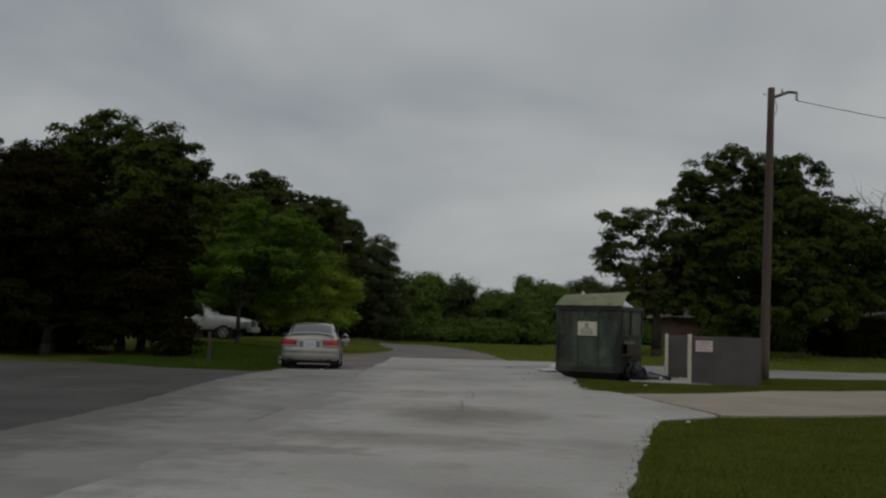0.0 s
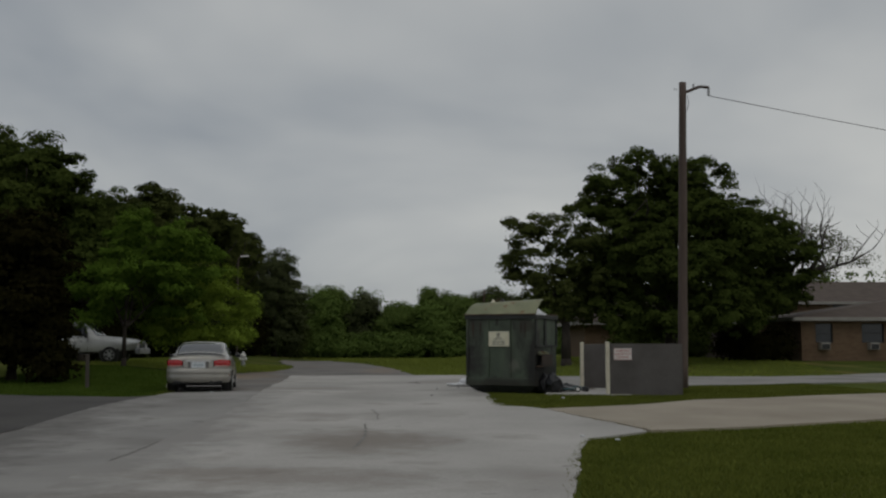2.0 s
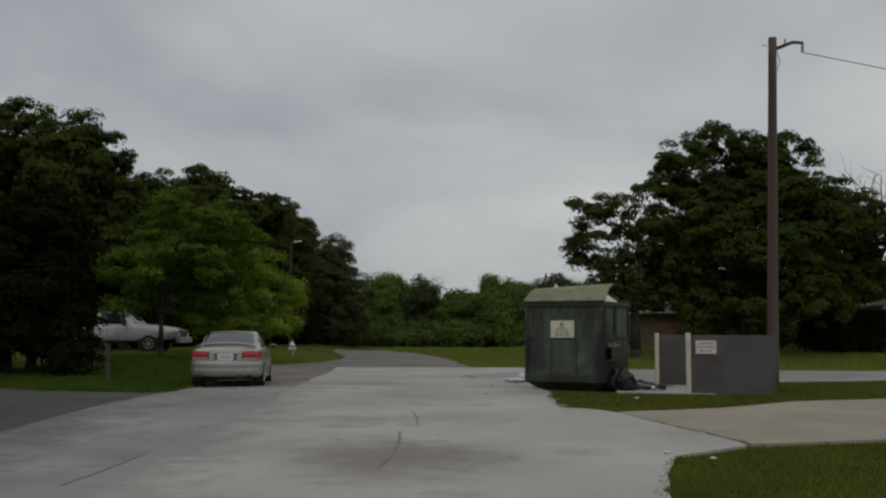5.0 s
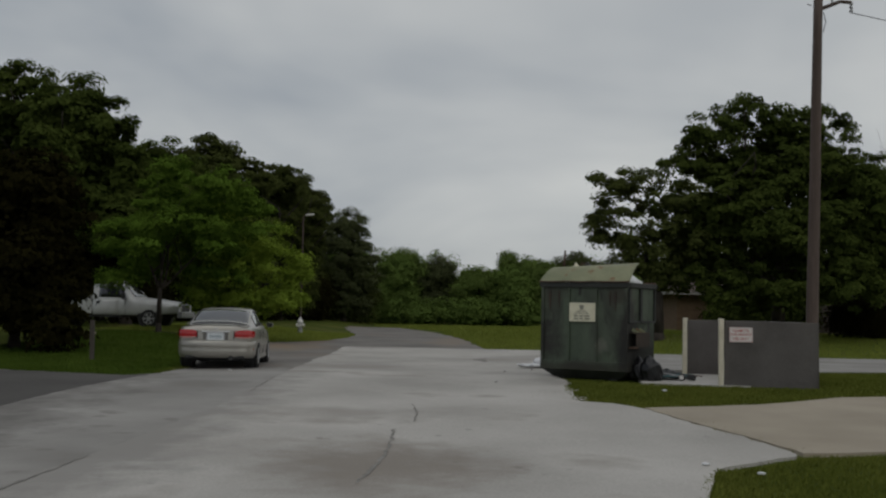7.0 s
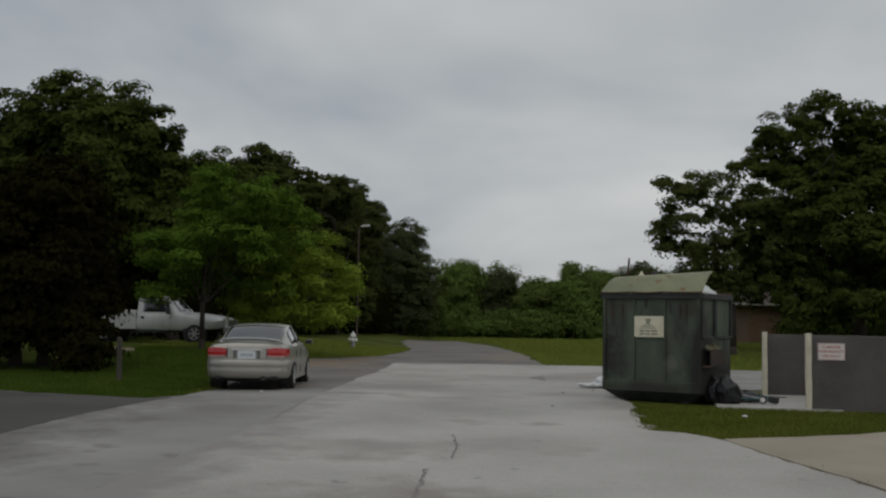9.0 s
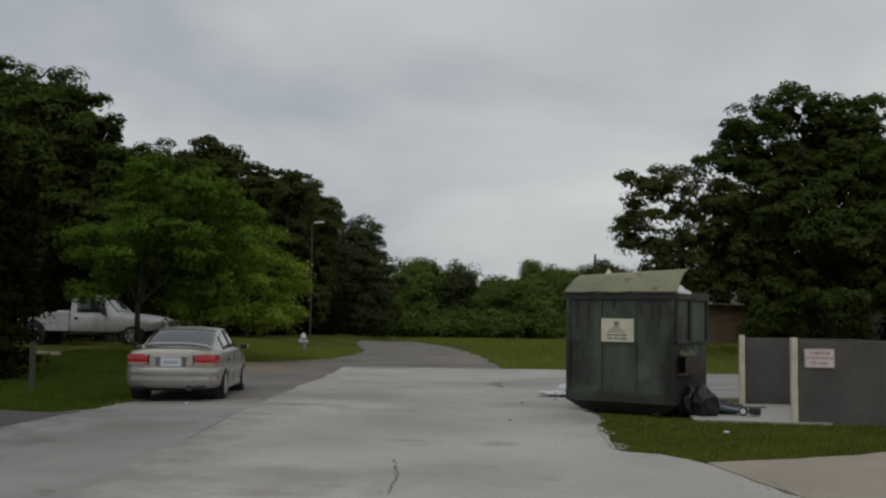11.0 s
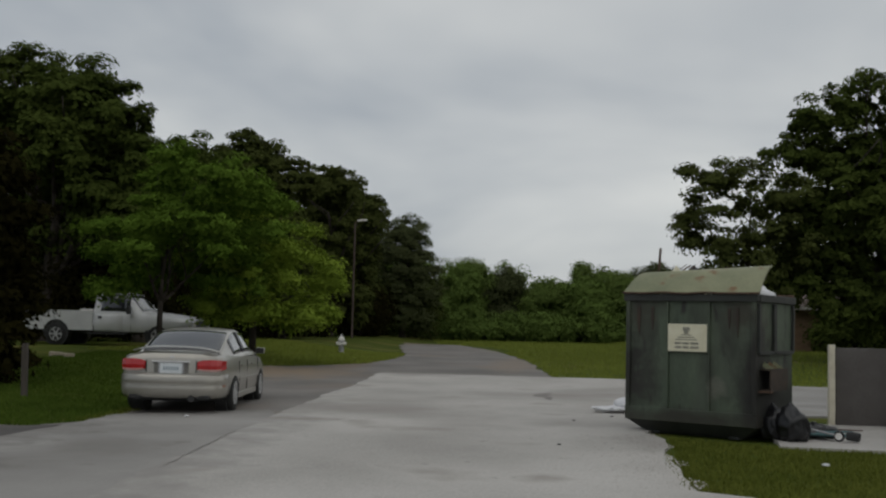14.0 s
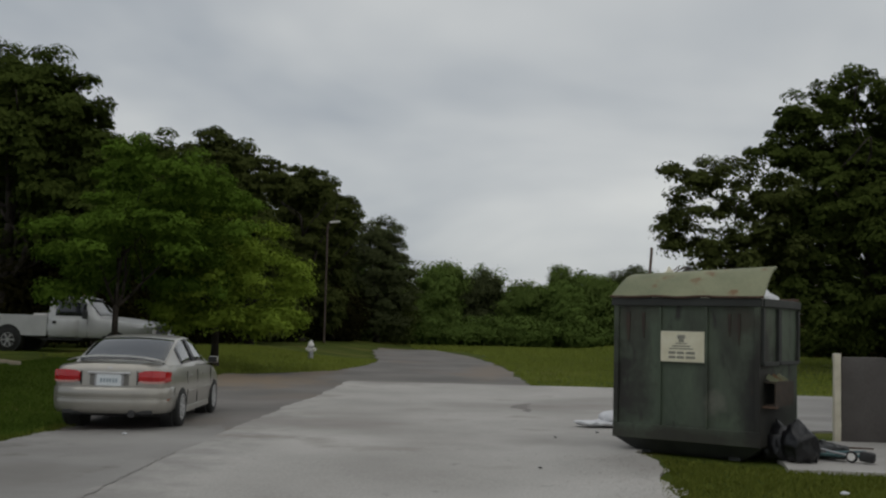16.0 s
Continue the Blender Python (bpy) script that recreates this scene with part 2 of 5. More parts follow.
FENCE = material("weathered_fence", (0.05, 0.042, 0.036), (0.1, 0.085, 0.072), 0.95, 2, 30, 0.4, stretch=(1, 1, 0.15))
WINDOW = material("window_glass", (0.02, 0.024, 0.028), (0.03, 0.034, 0.038), 0.08, 3, 30, 0.0)
LEAF_OAK = leaf_material("oak_leaves", (0.024, 0.04, 0.009), (0.095, 0.12, 0.028))
# near black: the gloom inside cedars and brush is put into the leaf colour
LEAF_SHADED = leaf_material("shaded_brush_leaves", (0.008, 0.008, 0.003), (0.029, 0.026, 0.008))
LEAF_BRIGHT = leaf_material("fresh_leaves", (0.04, 0.08, 0.01), (0.15, 0.235, 0.034))
LEAF_LIME = leaf_material("lime_leaves", (0.12, 0.18, 0.02), (0.28, 0.37, 0.055))
LEAF_OLIVE = leaf_material("olive_leaves", (0.03, 0.04, 0.012), (0.1, 0.116, 0.033))
LEAF_FAR = leaf_material("wood_leaves", (0.062, 0.1, 0.024), (0.16, 0.215, 0.055))
LEAF_SHRUB = leaf_material("shrub_leaves", (0.07, 0.112, 0.026), (0.16, 0.225, 0.055))
LEAF_VINE = leaf_material("vine_leaves", (0.05, 0.06, 0.026), (0.1, 0.115, 0.05))
FIELD_BLADE = leaf_material("field_grass_blades", (0.125, 0.165, 0.028), (0.29, 0.325, 0.07))
# greener blades, with the shade of the left-hand trees in their darker colour
SHADED_BLADE = leaf_material("shaded_green_blades", (0.03, 0.066, 0.008), (0.125, 0.175, 0.032))
BLADE = leaf_material("grass_blades", (0.06, 0.09, 0.013), (0.215, 0.225, 0.05))


# ---- helpers for shapes ----
def link(name, bm, mat, smooth=False):
    me = bpy.data.meshes.new(name)
    bm.normal_update()
    bm.to_mesh(me)
    bm.free()
    for x in mat if isinstance(mat, (list, tuple)) else [mat]:
        me.materials.append(x)
    if smooth:
        me.polygons.foreach_set("use_smooth", [True] * len(me.polygons))
    return new(name, me)


def part(name, bm, mat, parent, label="", smooth=False):
    ob = link(name, bm, mat, smooth)
    ob.parent = parent
    return tagged(ob, label)


def thing(name, m, label, category, group="", kind=""):
    ob = new(name)
    ob.matrix_world = m
    ob.empty_display_size = 0.2
    return tagged(ob, label, category, group, kind)


def box(bm, size, at=(0, 0, 0), turn=(0, 0, 0), bevel=0.0):
    got = bmesh.ops.create_cube(bm, size=1.0, matrix=pose(*at, *turn) @ Matrix.Diagonal((*size, 1)))
    if bevel:
        edges = list({e for v in got["verts"] for e in v.link_edges})
        bmesh.ops.bevel(bm, geom=edges, offset=bevel, segments=2, profile=0.6, affect="EDGES", clamp_overlap=True)
    return bm


def boxes(*rows):
    bm = bmesh.new()
    for r in rows:
        box(bm, *r)
    return bm


def tube(bm, a, b, ra, rb=None, sides=10):
    a, b = Vector(a), Vector(b)
    d = b - a
    m = Matrix.Translation((a + b) / 2) @ d.to_track_quat("Z", "Y").to_matrix().to_4x4()
    bmesh.ops.create_cone(bm, cap_ends=True, segments=sides, radius1=ra, radius2=ra if rb is None else rb, depth=d.length, matrix=m)
    return bm


def loft(bm, rings, caps=True, closed=True):
    rows = [[bm.verts.new(p) for p in r] for r in rings]
    n = len(rows[0])
    for a, b in zip(rows, rows[1:]):
        for i in range(n if closed else n - 1):
            bm.faces.new((a[i], a[(i + 1) % n], b[(i + 1) % n], b[i]))
    if caps:
        bm.faces.new(rows[0][::-1])
        bm.faces.new(rows[-1])
    bmesh.ops.recalc_face_normals(bm, faces=bm.faces)
    return bm


def mesh_arrays(name, verts, faces, mat, parent=None, label=""):
    """A mesh from arrays: verts n x 3, faces m x 3."""
    me = bpy.data.meshes.new(name)
    me.vertices.add(len(verts))
    me.vertices.foreach_set("co", verts.astype(np.float32).ravel())
    me.loops.add(faces.size)
    me.loops.foreach_set("vertex_index", faces.astype(np.int32).ravel())
    me.polygons.add(len(faces))
    me.polygons.foreach_set("loop_start", np.arange(0, faces.size, 3, dtype=np.int32))
    me.update(calc_edges=True)
    me.materials.append(mat)
    ob = new(name, me)
    ob.parent = parent
    return tagged(ob, label)


# ---- ground ----
def ease(a, b, v):
    u = np.clip((v - a) / (b - a), 0, 1)
    return u * u * (3 - 2 * u)


def height(x, y):
    """The lie of the land: the lot dips towards the camera, the lawns on both sides rise."""
    return (-0.34 + 0.34 * ease(15, 32, y) + 0.1 * ease(40, 64, y) + 0.42 * ease(-6.5, -12, x) * ease(30, 44, y)
            + 0.42 * ease(46, 62, y) * ease(5, 10, x) - 0.06 * ease(-1.5, -4.5, x) * ease(25, 31, y) * (1 - ease(40, 48, y)))


def h(x, y):
    return float(height(np.float64(x), np.float64(y)))


def make_ground():
    xs = np.unique(np.concatenate([np.linspace(-700, -40, 25), np.arange(-40, 45, 0.8), np.linspace(45, 700, 25)]))
    ys = np.unique(np.concatenate([np.linspace(-200, 0, 12), np.arange(0, 110, 0.8), np.linspace(110, 1500, 35)]))
    gx, gy = np.meshgrid(xs, ys)
    verts = np.stack([gx, gy, height(gx, gy)], -1).reshape(-1, 3)
    w = len(xs)
    i = (np.arange(len(ys) - 1)[:, None] * w + np.arange(w - 1)[None]).ravel()
    faces = np.concatenate([np.stack([i, i + 1, i + w + 1], -1), np.stack([i, i + w + 1, i + w], -1)])
    ob = mesh_arrays("ground", verts, faces, GRASS)
    ob.data.polygons.foreach_set("use_smooth", [True] * len(ob.data.polygons))
    return tagged(ob, "patchy mown grass over gently rising ground", "ground", kind="structure")


def ragged(points, seed, jag=0.06, step=0.3, straight=()):
    """An outline with small random bays, but for the sides named in straight."""
    rng = random.Random(seed)
    out = []
    for i, a in enumerate(points):
        b = points[(i + 1) % len(points)]
        d = math.dist(a, b)
        n = 1 if d > 200 else max(1, int(d / step))
        nx, ny = (b[1] - a[1]) / d, -(b[0] - a[0]) / d
        for k in range(n):
            j = 0 if i in straight else jag * (rng.uniform(-1, 1) + 1.3 * math.sin(k * 0.37 + i) * math.sin(k * 0.11 + seed))
            out.append((a[0] + (b[0] - a[0]) * k / n + nx * j, a[1] + (b[1] - a[1]) * k / n + ny * j))
    return out


def surface(name, outline, lift, mat, label, category):
    bm = bmesh.new()
    bm.faces.new([bm.verts.new((x, y, 0)) for x, y in outline])
    for y in [*range(-4, 90, 2), 100, 120]:
        bmesh.ops.bisect_plane(bm, geom=bm.verts[:] + bm.edges[:] + bm.faces[:], plane_co=(0, y, 0), plane_no=(0, 1, 0))
    for x in (-12, -10.5, -9, -7.5, -6, 5, 6.5, 8, 9.5, 12):
        bmesh.ops.bisect_plane(bm, geom=bm.verts[:] + bm.edges[:] + bm.faces[:], plane_co=(x, 0, 0), plane_no=(1, 0, 0))
    bmesh.ops.triangulate(bm, faces=bm.faces[:])
    for v in bm.verts:
        v.co.z = h(v.co.x, v.co.y) + lift
    rim = [e for e in bm.edges if e.is_boundary]
    skirt = bmesh.ops.extrude_edge_only(bm, edges=rim)
    for v in skirt["geom"]:
        if isinstance(v, bmesh.types.BMVert):
            v.co.z -= 0.1
    bmesh.ops.recalc_face_normals(bm, faces=bm.faces)
    if sum(f.normal.z for f in bm.faces) < 0:
        bmesh.ops.reverse_faces(bm, faces=bm.faces)
    return tagged(link(name, bm, mat), label, category, kind="structure")


make_ground()
# old asphalt: the dark bay, the apron and the lane that ends before the wood
LANE = [(-60, -40), (0.6, -40), (0.6, 6), (1.0, 46.0), (0.9, 48.7), (0.1, 58.4), (-1.0, 67), (-1.9, 73), (-3.05, 78), (-4.5, 85), (-8.0, 84), (-7.6, 78),
        (-6.6, 71), (-5.3, 62), (-5.05, 57.5), (-5.5, 52.5), (-8.0, 47.5), (-8.3, 42), (-7.2, 36), (-6.4, 32), (-6.35, 30.3), (-6.9, 29.45), (-9.6, 30.2), (-11.8, 31.3),
        (-14, 31.3), (-60, 33)]
surface("road", ragged(LANE, 3, 0.07), 0.02, ASPHALT, "worn grey asphalt lane with crumbling edges", "road")
BAY = [(-60, -40), (-7.0, -40), (-7.05, 16), (-6.75, 25), (-6.6, 27.3), (-6.45, 29.6), (-6.95, 29.35), (-9.6, 30.1), (-11.8, 31.2), (-14, 31.2), (-60, 32.8)]
surface("side_bay", ragged(BAY, 4, 0.05), 0.032, BAY_ASPHALT, "darker asphalt parking bay beside the lot", "road")
# the pale concrete lot with the alley that leaves it
LOT = [(-4.4, -40), (0.8, -40), (0.8, 6), (1.1, 9.6), (2.0, 14.2), (2.42, 16.4), (2.85, 18.0), (3.15, 18.9), (4.3, 19.95), (4.42, 20.15), (3.2, 24.6), (2.75, 25.25), (2.26, 25.55),
       (2.27, 27.1), (2.36, 28.3), (2.46, 29.8), (2.2, 30.6), (2.9, 32.6), (4.4, 34.6), (5.4, 34.8), (5.2, 40), (5.0, 46.1), (3.45, 46.5), (-4.1, 46.4), (-4.0, 37.5), (-3.85, 32), (-3.7, 28), (-3.65, 24), (-3.95, 19), (-4.1, 16)]
surface("pavement", ragged(LOT, 5, 0.05), 0.045, CONCRETE, "pale grey stained concrete parking lot with cracks", "pavement")
# the worn strip between the lot and the dark bay
STRIP = [(-7.0, -40), (-4.2, -40), (-3.9, 16), (-3.75, 19), (-3.45, 24), (-3.5, 28), (-3.66, 31.8), (-4.2, 33.2), (-6.35, 31.4), (-6.4, 29.6), (-6.6, 27.3), (-6.75, 25), (-7.0, 16)]
surface("apron", ragged(STRIP, 6, 0.04), 0.04, APRON, "worn grey asphalt strip beside the concrete lot", "pavement")
DRIVE = [(3.22, 24.66), (4.44, 20.18), (6.2, 20.65), (8.4, 21.6), (14, 24.0), (40, 34), (40, 40), (11.1, 28.7), (8.9, 27.6), (7.3, 27.1), (5.35, 25.55)]
surface("driveway", ragged(DRIVE, 7, 0.03), 0.055, TAN, "tan concrete driveway between two lawns", "driveway")
ALLEY = [(5.3, 34.75), (6.5, 35.0), (9.1, 35.2), (11.8, 36.0), (14.5, 37.6), (60, 60), (60, 70), (15.6, 45.0), (7.9, 45.4), (4.9, 46.2), (5.1, 40)]
surface("alley", ragged(ALLEY, 8, 0.04), 0.04, APRON, "old grey asphalt alley behind the bin enclosure", "road")
SLAB = [(3.95, 29.38), (5.6, 29.28), (7.45, 29.2), (7.45, 32.9), (4.3, 33.0)]
surface("slab", ragged(SLAB, 9, 0.02), 0.05, CONCRETE, "concrete slab inside the bin enclosure", "pavement")


# ---- trees ----
def leaves(name, blobs, count, size, mat, seed, clump=0.7, parent=None, label="", sag=0.0, flat=0.62, even=False):
    """Many small leaves in clumps that fill the given ellipsoids (x, y, z, rx, ry, rz)."""
    rng = np.random.default_rng(seed)
    b = np.array(blobs, float)
    weight = b[:, 3] * b[:, 5] + b[:, 4] * b[:, 5]
    per = 36 if even else int(40 + 150 * clump)
    nc = max(1, int(count * 2.3) // per)
    pick = rng.choice(len(b), nc, p=weight / weight.sum())
    d = rng.normal(size=(nc, 3))
    d[:, 2] = np.where(d[:, 2] < 0, d[:, 2] * 0.45, d[:, 2])
    d /= np.linalg.norm(d, axis=1, keepdims=True)
    r = np.where(rng.uniform(0, 1, nc) < 0.7, rng.uniform(0.84, 1.02, nc), rng.uniform(0.2, 0.84, nc))
    c = b[pick, :3] + d * r[:, None] * b[pick, 3:]
    reach = clump * rng.uniform(0.55, 1.15, nc)
    off = rng.normal(size=(nc, per, 3))
    off[:, :, 2] = np.where(rng.uniform(0, 1, (nc, per)) < (0.3 if even else 0.8), np.abs(off[:, :, 2]), off[:, :, 2])
    off *= (rng.uniform(0.1, 1, (nc, per, 1)) ** 0.4) / np.linalg.norm(off, axis=2, keepdims=True)
    off *= reach[:, None, None] * np.array([1.0, 1.0, flat])
    p = (c[:, None] + off).reshape(-1, 3)
    out = np.repeat(d, per, 0) * 0.4 + off.reshape(-1, 3) / clump * 0.9
    n = out + np.array([0, 0, 0.5 - sag]) + rng.normal(size=p.shape) * 0.3
    n /= np.linalg.norm(n, axis=1, keepdims=True)
    t = np.cross(n, rng.normal(size=p.shape))
    t /= np.linalg.norm(t, axis=1, keepdims=True)
    u = np.cross(n, t)
    s = (0.76 * size * rng.uniform(0.5, 1.5, len(p)))[:, None]
    v = np.stack([p - t * s * 0.5, p + t * s * 0.3 + u * s * 0.36, p + t * s * 0.36 - u * s * 0.36], 1).reshape(-1, 3)
    f = np.arange(len(v)).reshape(-1, 3)
    return mesh_arrays(name, v, f, mat, parent, label)


def limb(bm, a, d, length, r, depth, rng):
    """A bent, tapering branch with smaller ones."""
    p, d = Vector(a), Vector(d).normalized()
    n = 4
    for k in range(n):
        q = p + d * length / n
        r2 = r * (1 - 0.6 * (k + 1) / n)
        tube(bm, p, q, r * (1 - 0.6 * k / n), r2, 7)
        if depth and k:
            side = Vector((rng.uniform(-1, 1), rng.uniform(-1, 1), rng.uniform(0.0, 0.7))).normalized()
            limb(bm, q, d * 0.55 + side, length * rng.uniform(0.45, 0.7), r2 * 0.75, depth - 1, rng)
        p = q
        d = (d + Vector((rng.uniform(-0.25, 0.25), rng.uniform(-0.25, 0.25), rng.uniform(-0.05, 0.2)))).normalized()


def tree(x, y, blobs, count, size, mat, seed, label, trunk=0.22, bole=2.2, depth=2, clump=0.8, name="tree", sag=0.0, stems=1, limbs=6, flat=0.62, even=False):
    """blobs: ellipsoids relative to the tree's foot."""
    rng = random.Random(seed)
    root = thing(name, pose(x, y, h(x, y) - 0.04), label, "tree")
    bm = bmesh.new()
    top = max(b[2] for b in blobs)
    for k in range(stems):
        sx, sy = (0, 0) if stems == 1 else (rng.uniform(-0.5, 0.5), rng.uniform(-0.5, 0.5))
        tube(bm, (sx, sy, -0.2), (sx, sy, 0.4), trunk * 1.35, trunk, 9)
        tube(bm, (sx, sy, 0.4), (sx * 1.3, sy * 1.3, bole), trunk, trunk * 0.8, 9)
        for b in blobs[:limbs]:
            d = Vector((b[0] - sx, b[1] - sy, max(0.8, b[2] - bole)))
            limb(bm, (sx * 1.3, sy * 1.3, bole - 0.1), d, d.length * (0.78 if depth > 3 else 0.72 if depth < 3 else 0.5), trunk * 0.55, depth - 1, rng)
    part("trunk", bm, BARK, root, smooth=True)
    leaves("crown", blobs, count, size, mat, seed, clump, root, sag=sag, flat=flat, even=even)
    return root


def blob_set(rng, n, rx, ry, z0, z1, size, lean=0.0):
    """n ellipsoids that fill a dome from z0 to z1."""
    out = []
    for k in range(n):
        a, u = rng.uniform(0, 6.283), k / max(1, n - 1)
        f = math.sqrt(rng.uniform(0.05, 1)) * math.sqrt(max(0.15, 1 - (u * 0.96) ** 2.8))
        s = size * rng.uniform(0.75, 1.25)
        out.append((math.cos(a) * f * (rx - s * 0.6) + lean * u, math.sin(a) * f * (ry - s * 0.6), z0 + s * 0.6 + (z1 - z0 - 1.3 * s) * u, s, s, s * 0.75))
    return out


R = random.Random(11)
# the oaks on the lawn behind the alley
OAK = [(-4.4, -0.3, 8.2, 1.3, 1.4, 1.0), (-3.2, -0.5, 9.4, 1.4, 1.6, 1.0), (-1.6, -0.3, 10.3, 1.5, 1.7, 1.0), (0.2, 0, 9.9, 1.5, 1.7, 1.0), (2.1, 0, 9.8, 1.4, 1.7, 1.0), (3.6, 0, 7.9, 1.4, 1.7, 1.0),
       (4.8, 0, 6.4, 1.4, 1.7, 1.0), (-4.8, -0.5, 6.2, 1.4, 1.4, 1.0), (-2.4, 0.2, 7.8, 2.1, 1.9, 1.5), (0.3, 0.2, 8.2, 2.4, 2.0, 1.6), (2.3, 0.2, 7.6, 2.2, 2.0, 1.6), (-3.2, 0, 5.2, 2.2, 2.0, 1.6),
       (-3.8, -1.5, 3.0, 1.8, 1.6, 1.4), (-1.0, -2.6, 2.4, 1.9, 1.7, 1.2), (2.2, -2.4, 2.6, 1.9, 1.7, 1.3)]
tree(14.9, 57.5, OAK + blob_set(random.Random(3), 26, 5.2, 4.8, 1.1, 9.5, 1.5), 92000, 0.23, LEAF_OAK, 1, "broad dark green oak with low spreading crown on the lawn", 0.34, 2.2, clump=0.55, flat=0.75)
tree(8.9, 55.2, [(-1.0, 0, 6.9, 1.2, 1.2, 0.8), (-1.9, 0, 5.8, 1.2, 1.2, 0.8), (-1.7, 0, 4.6, 1.2, 1.2, 0.8), (-2.6, 0, 7.0, 0.65, 0.8, 0.5), (-2.7, 0, 5.0, 0.6, 0.8, 0.5), (-0.6, 0.2, 3.6, 1.6, 1.4, 0.9), (0.6, 0, 4.6, 1.5, 1.3, 1.1),
                 (1.2, 0, 6.2, 0.9, 0.9, 0.8), (0.1, 0.3, 2.8, 1.4, 1.3, 0.6)], 9000, 0.22, LEAF_OLIVE, 2, "slender green oak with open airy crown", 0.26, 2.2, depth=3, clump=0.5, flat=0.75)
tree(20.6, 61.5, blob_set(R, 18, 3.5, 3.6, 1.7, 8.7, 1.5), 26000, 0.27, LEAF_OAK, 3, "dark green oak with drooping crown near the house", 0.28, 2.2)
# the nearly bare tree beside the house
BARE = [(0.6, 0.3, 6.9, 1.0, 1.0, 0.8), (1.7, 0, 7.5, 1.0, 1.0, 0.7), (3.2, 0.2, 7.8, 1.1, 1.0, 0.7), (4.7, 0, 7.4, 1.1, 1.0, 0.8), (6.0, 0.3, 6.8, 1.0, 1.0, 0.8), (7.2, 0, 5.9, 1.0, 1.0, 0.6),
        (3.6, 0.4, 6.1, 1.2, 1.0, 0.8), (5.2, 0, 5.5, 1.2, 1.0, 0.7), (1.8, -0.3, 5.6, 1.2, 1.0, 0.9)]
tree(21.4, 64.8, BARE, 3400, 0.15, LEAF_VINE, 4, "half-bare tree with dark tangled branches over the roof", 0.5, 2.6, depth=4, clump=0.6, limbs=9, even=True)
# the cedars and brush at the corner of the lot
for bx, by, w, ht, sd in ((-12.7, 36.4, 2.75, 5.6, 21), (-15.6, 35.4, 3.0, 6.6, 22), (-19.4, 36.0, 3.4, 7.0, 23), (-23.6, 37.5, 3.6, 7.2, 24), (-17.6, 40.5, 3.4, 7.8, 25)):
    tree(bx, by, blob_set(R, 20, w, w * 0.9, 0.0, ht, 1.2), 26000, 0.2, LEAF_SHADED, sd, "dense dark cedar with foliage down to the ground", 0.16, 1.0, clump=0.6, stems=2)
# the fresh green trees on the verge
def feathery(seed, n, rx, ry, z0, z1, lean):
    """Small flat sprays along drooping branches: a loose, uneven crown."""
    rng = random.Random(seed)
    out = [(0.1 * rx, 0, (z0 + z1) / 2 - 0.2, rx * 0.4, ry * 0.4, (z1 - z0) * 0.25)]
    for k in range(n):
        a, u = rng.uniform(0, math.tau), rng.uniform(0, 1) ** 0.9
        wide = math.sqrt(max(0.12, 1 - (2 * u - 0.75) ** 2 / 1.7)) if u > 0.37 else 0.8 + 0.2 * u / 0.37
        f = wide * rng.uniform(0.5, 1.1)
        s = rng.uniform(0.45, 0.8)
        out.append((rx * f * math.cos(a) + lean * (0.5 - u), ry * f * math.sin(a), z0 + (z1 - z0) * u - 0.25 * f, s, s, s * 0.42))
    return out


FRESH = [(b[0] + 0.75, *b[1:]) for b in feathery(7, 60, 2.8, 2.4, 1.9, 6.3, -0.9)]
tree(-11.1, 46.6, FRESH, 30000, 0.14, LEAF_BRIGHT, 31, "young fresh green tree with feathery crown on the verge", 0.1, 1.7, clump=0.42, flat=0.75)
LIME = feathery(9, 44, 2.5, 2.2, 1.3, 5.3, 1.2)
tree(-8.95, 49.6, LIME, 22000, 0.135, LEAF_LIME, 32, "bright green drooping tree on the verge", 0.13, 1.5, clump=0.45, flat=0.9)
# the tall wood along the lane
for bx, by, w, top, sd in ((-28.0, 60.0, 4.6, 11.6, 41), (-24.0, 58.5, 4.0, 12.1, 42), (-20.4, 58.0, 4.0, 12.9, 43), (-17.4, 54.9, 3.1, 11.8, 44), (-15.5, 56.6, 1.5, 9.5, 45),
                           (-16.2, 70.0, 3.6, 11.4, 46), (-14.9, 75.5, 3.4, 11.8, 47), (-12.8, 82.5, 2.7, 12.0, 48), (-11.9, 88.5, 2.1, 11.5, 49), (-16.6, 65.5, 3.2, 10.7, 50),
                           (-34.0, 62.0, 5.2, 11.8, 51), (-22.5, 67.0, 4.6, 11.6, 52), (-13.2, 71.0, 2.4, 7.8, 53)):
    top -= h(bx, by)
    own = random.Random(sd)
    lean = 1.3 if sd == 44 else 0.0
    bl = [(own.uniform(-0.3, 0.3) * w, 0, top - 1.1, w * 0.36, w * 0.36, 1.15), (-0.4 * w, -0.3, top - 2.2, w * 0.4, w * 0.4, 1.3), (0.4 * w, -0.3, top - 2.3, w * 0.4, w * 0.4, 1.3)]
    tree(bx - lean, by, [(b[0] + lean, *b[1:]) for b in bl + blob_set(own, 20, w, w, 3.0 if by < 57 else 0.6, top - 1.2, 1.35)], 26000 if bx > -27 else 12000, 0.26 if by < 67 else 0.3, LEAF_OAK if by < 67 else LEAF_OLIVE, sd,
         "tall dark green woodland oak beside the lane", 0.28, 2.4, clump=0.65, flat=0.75)
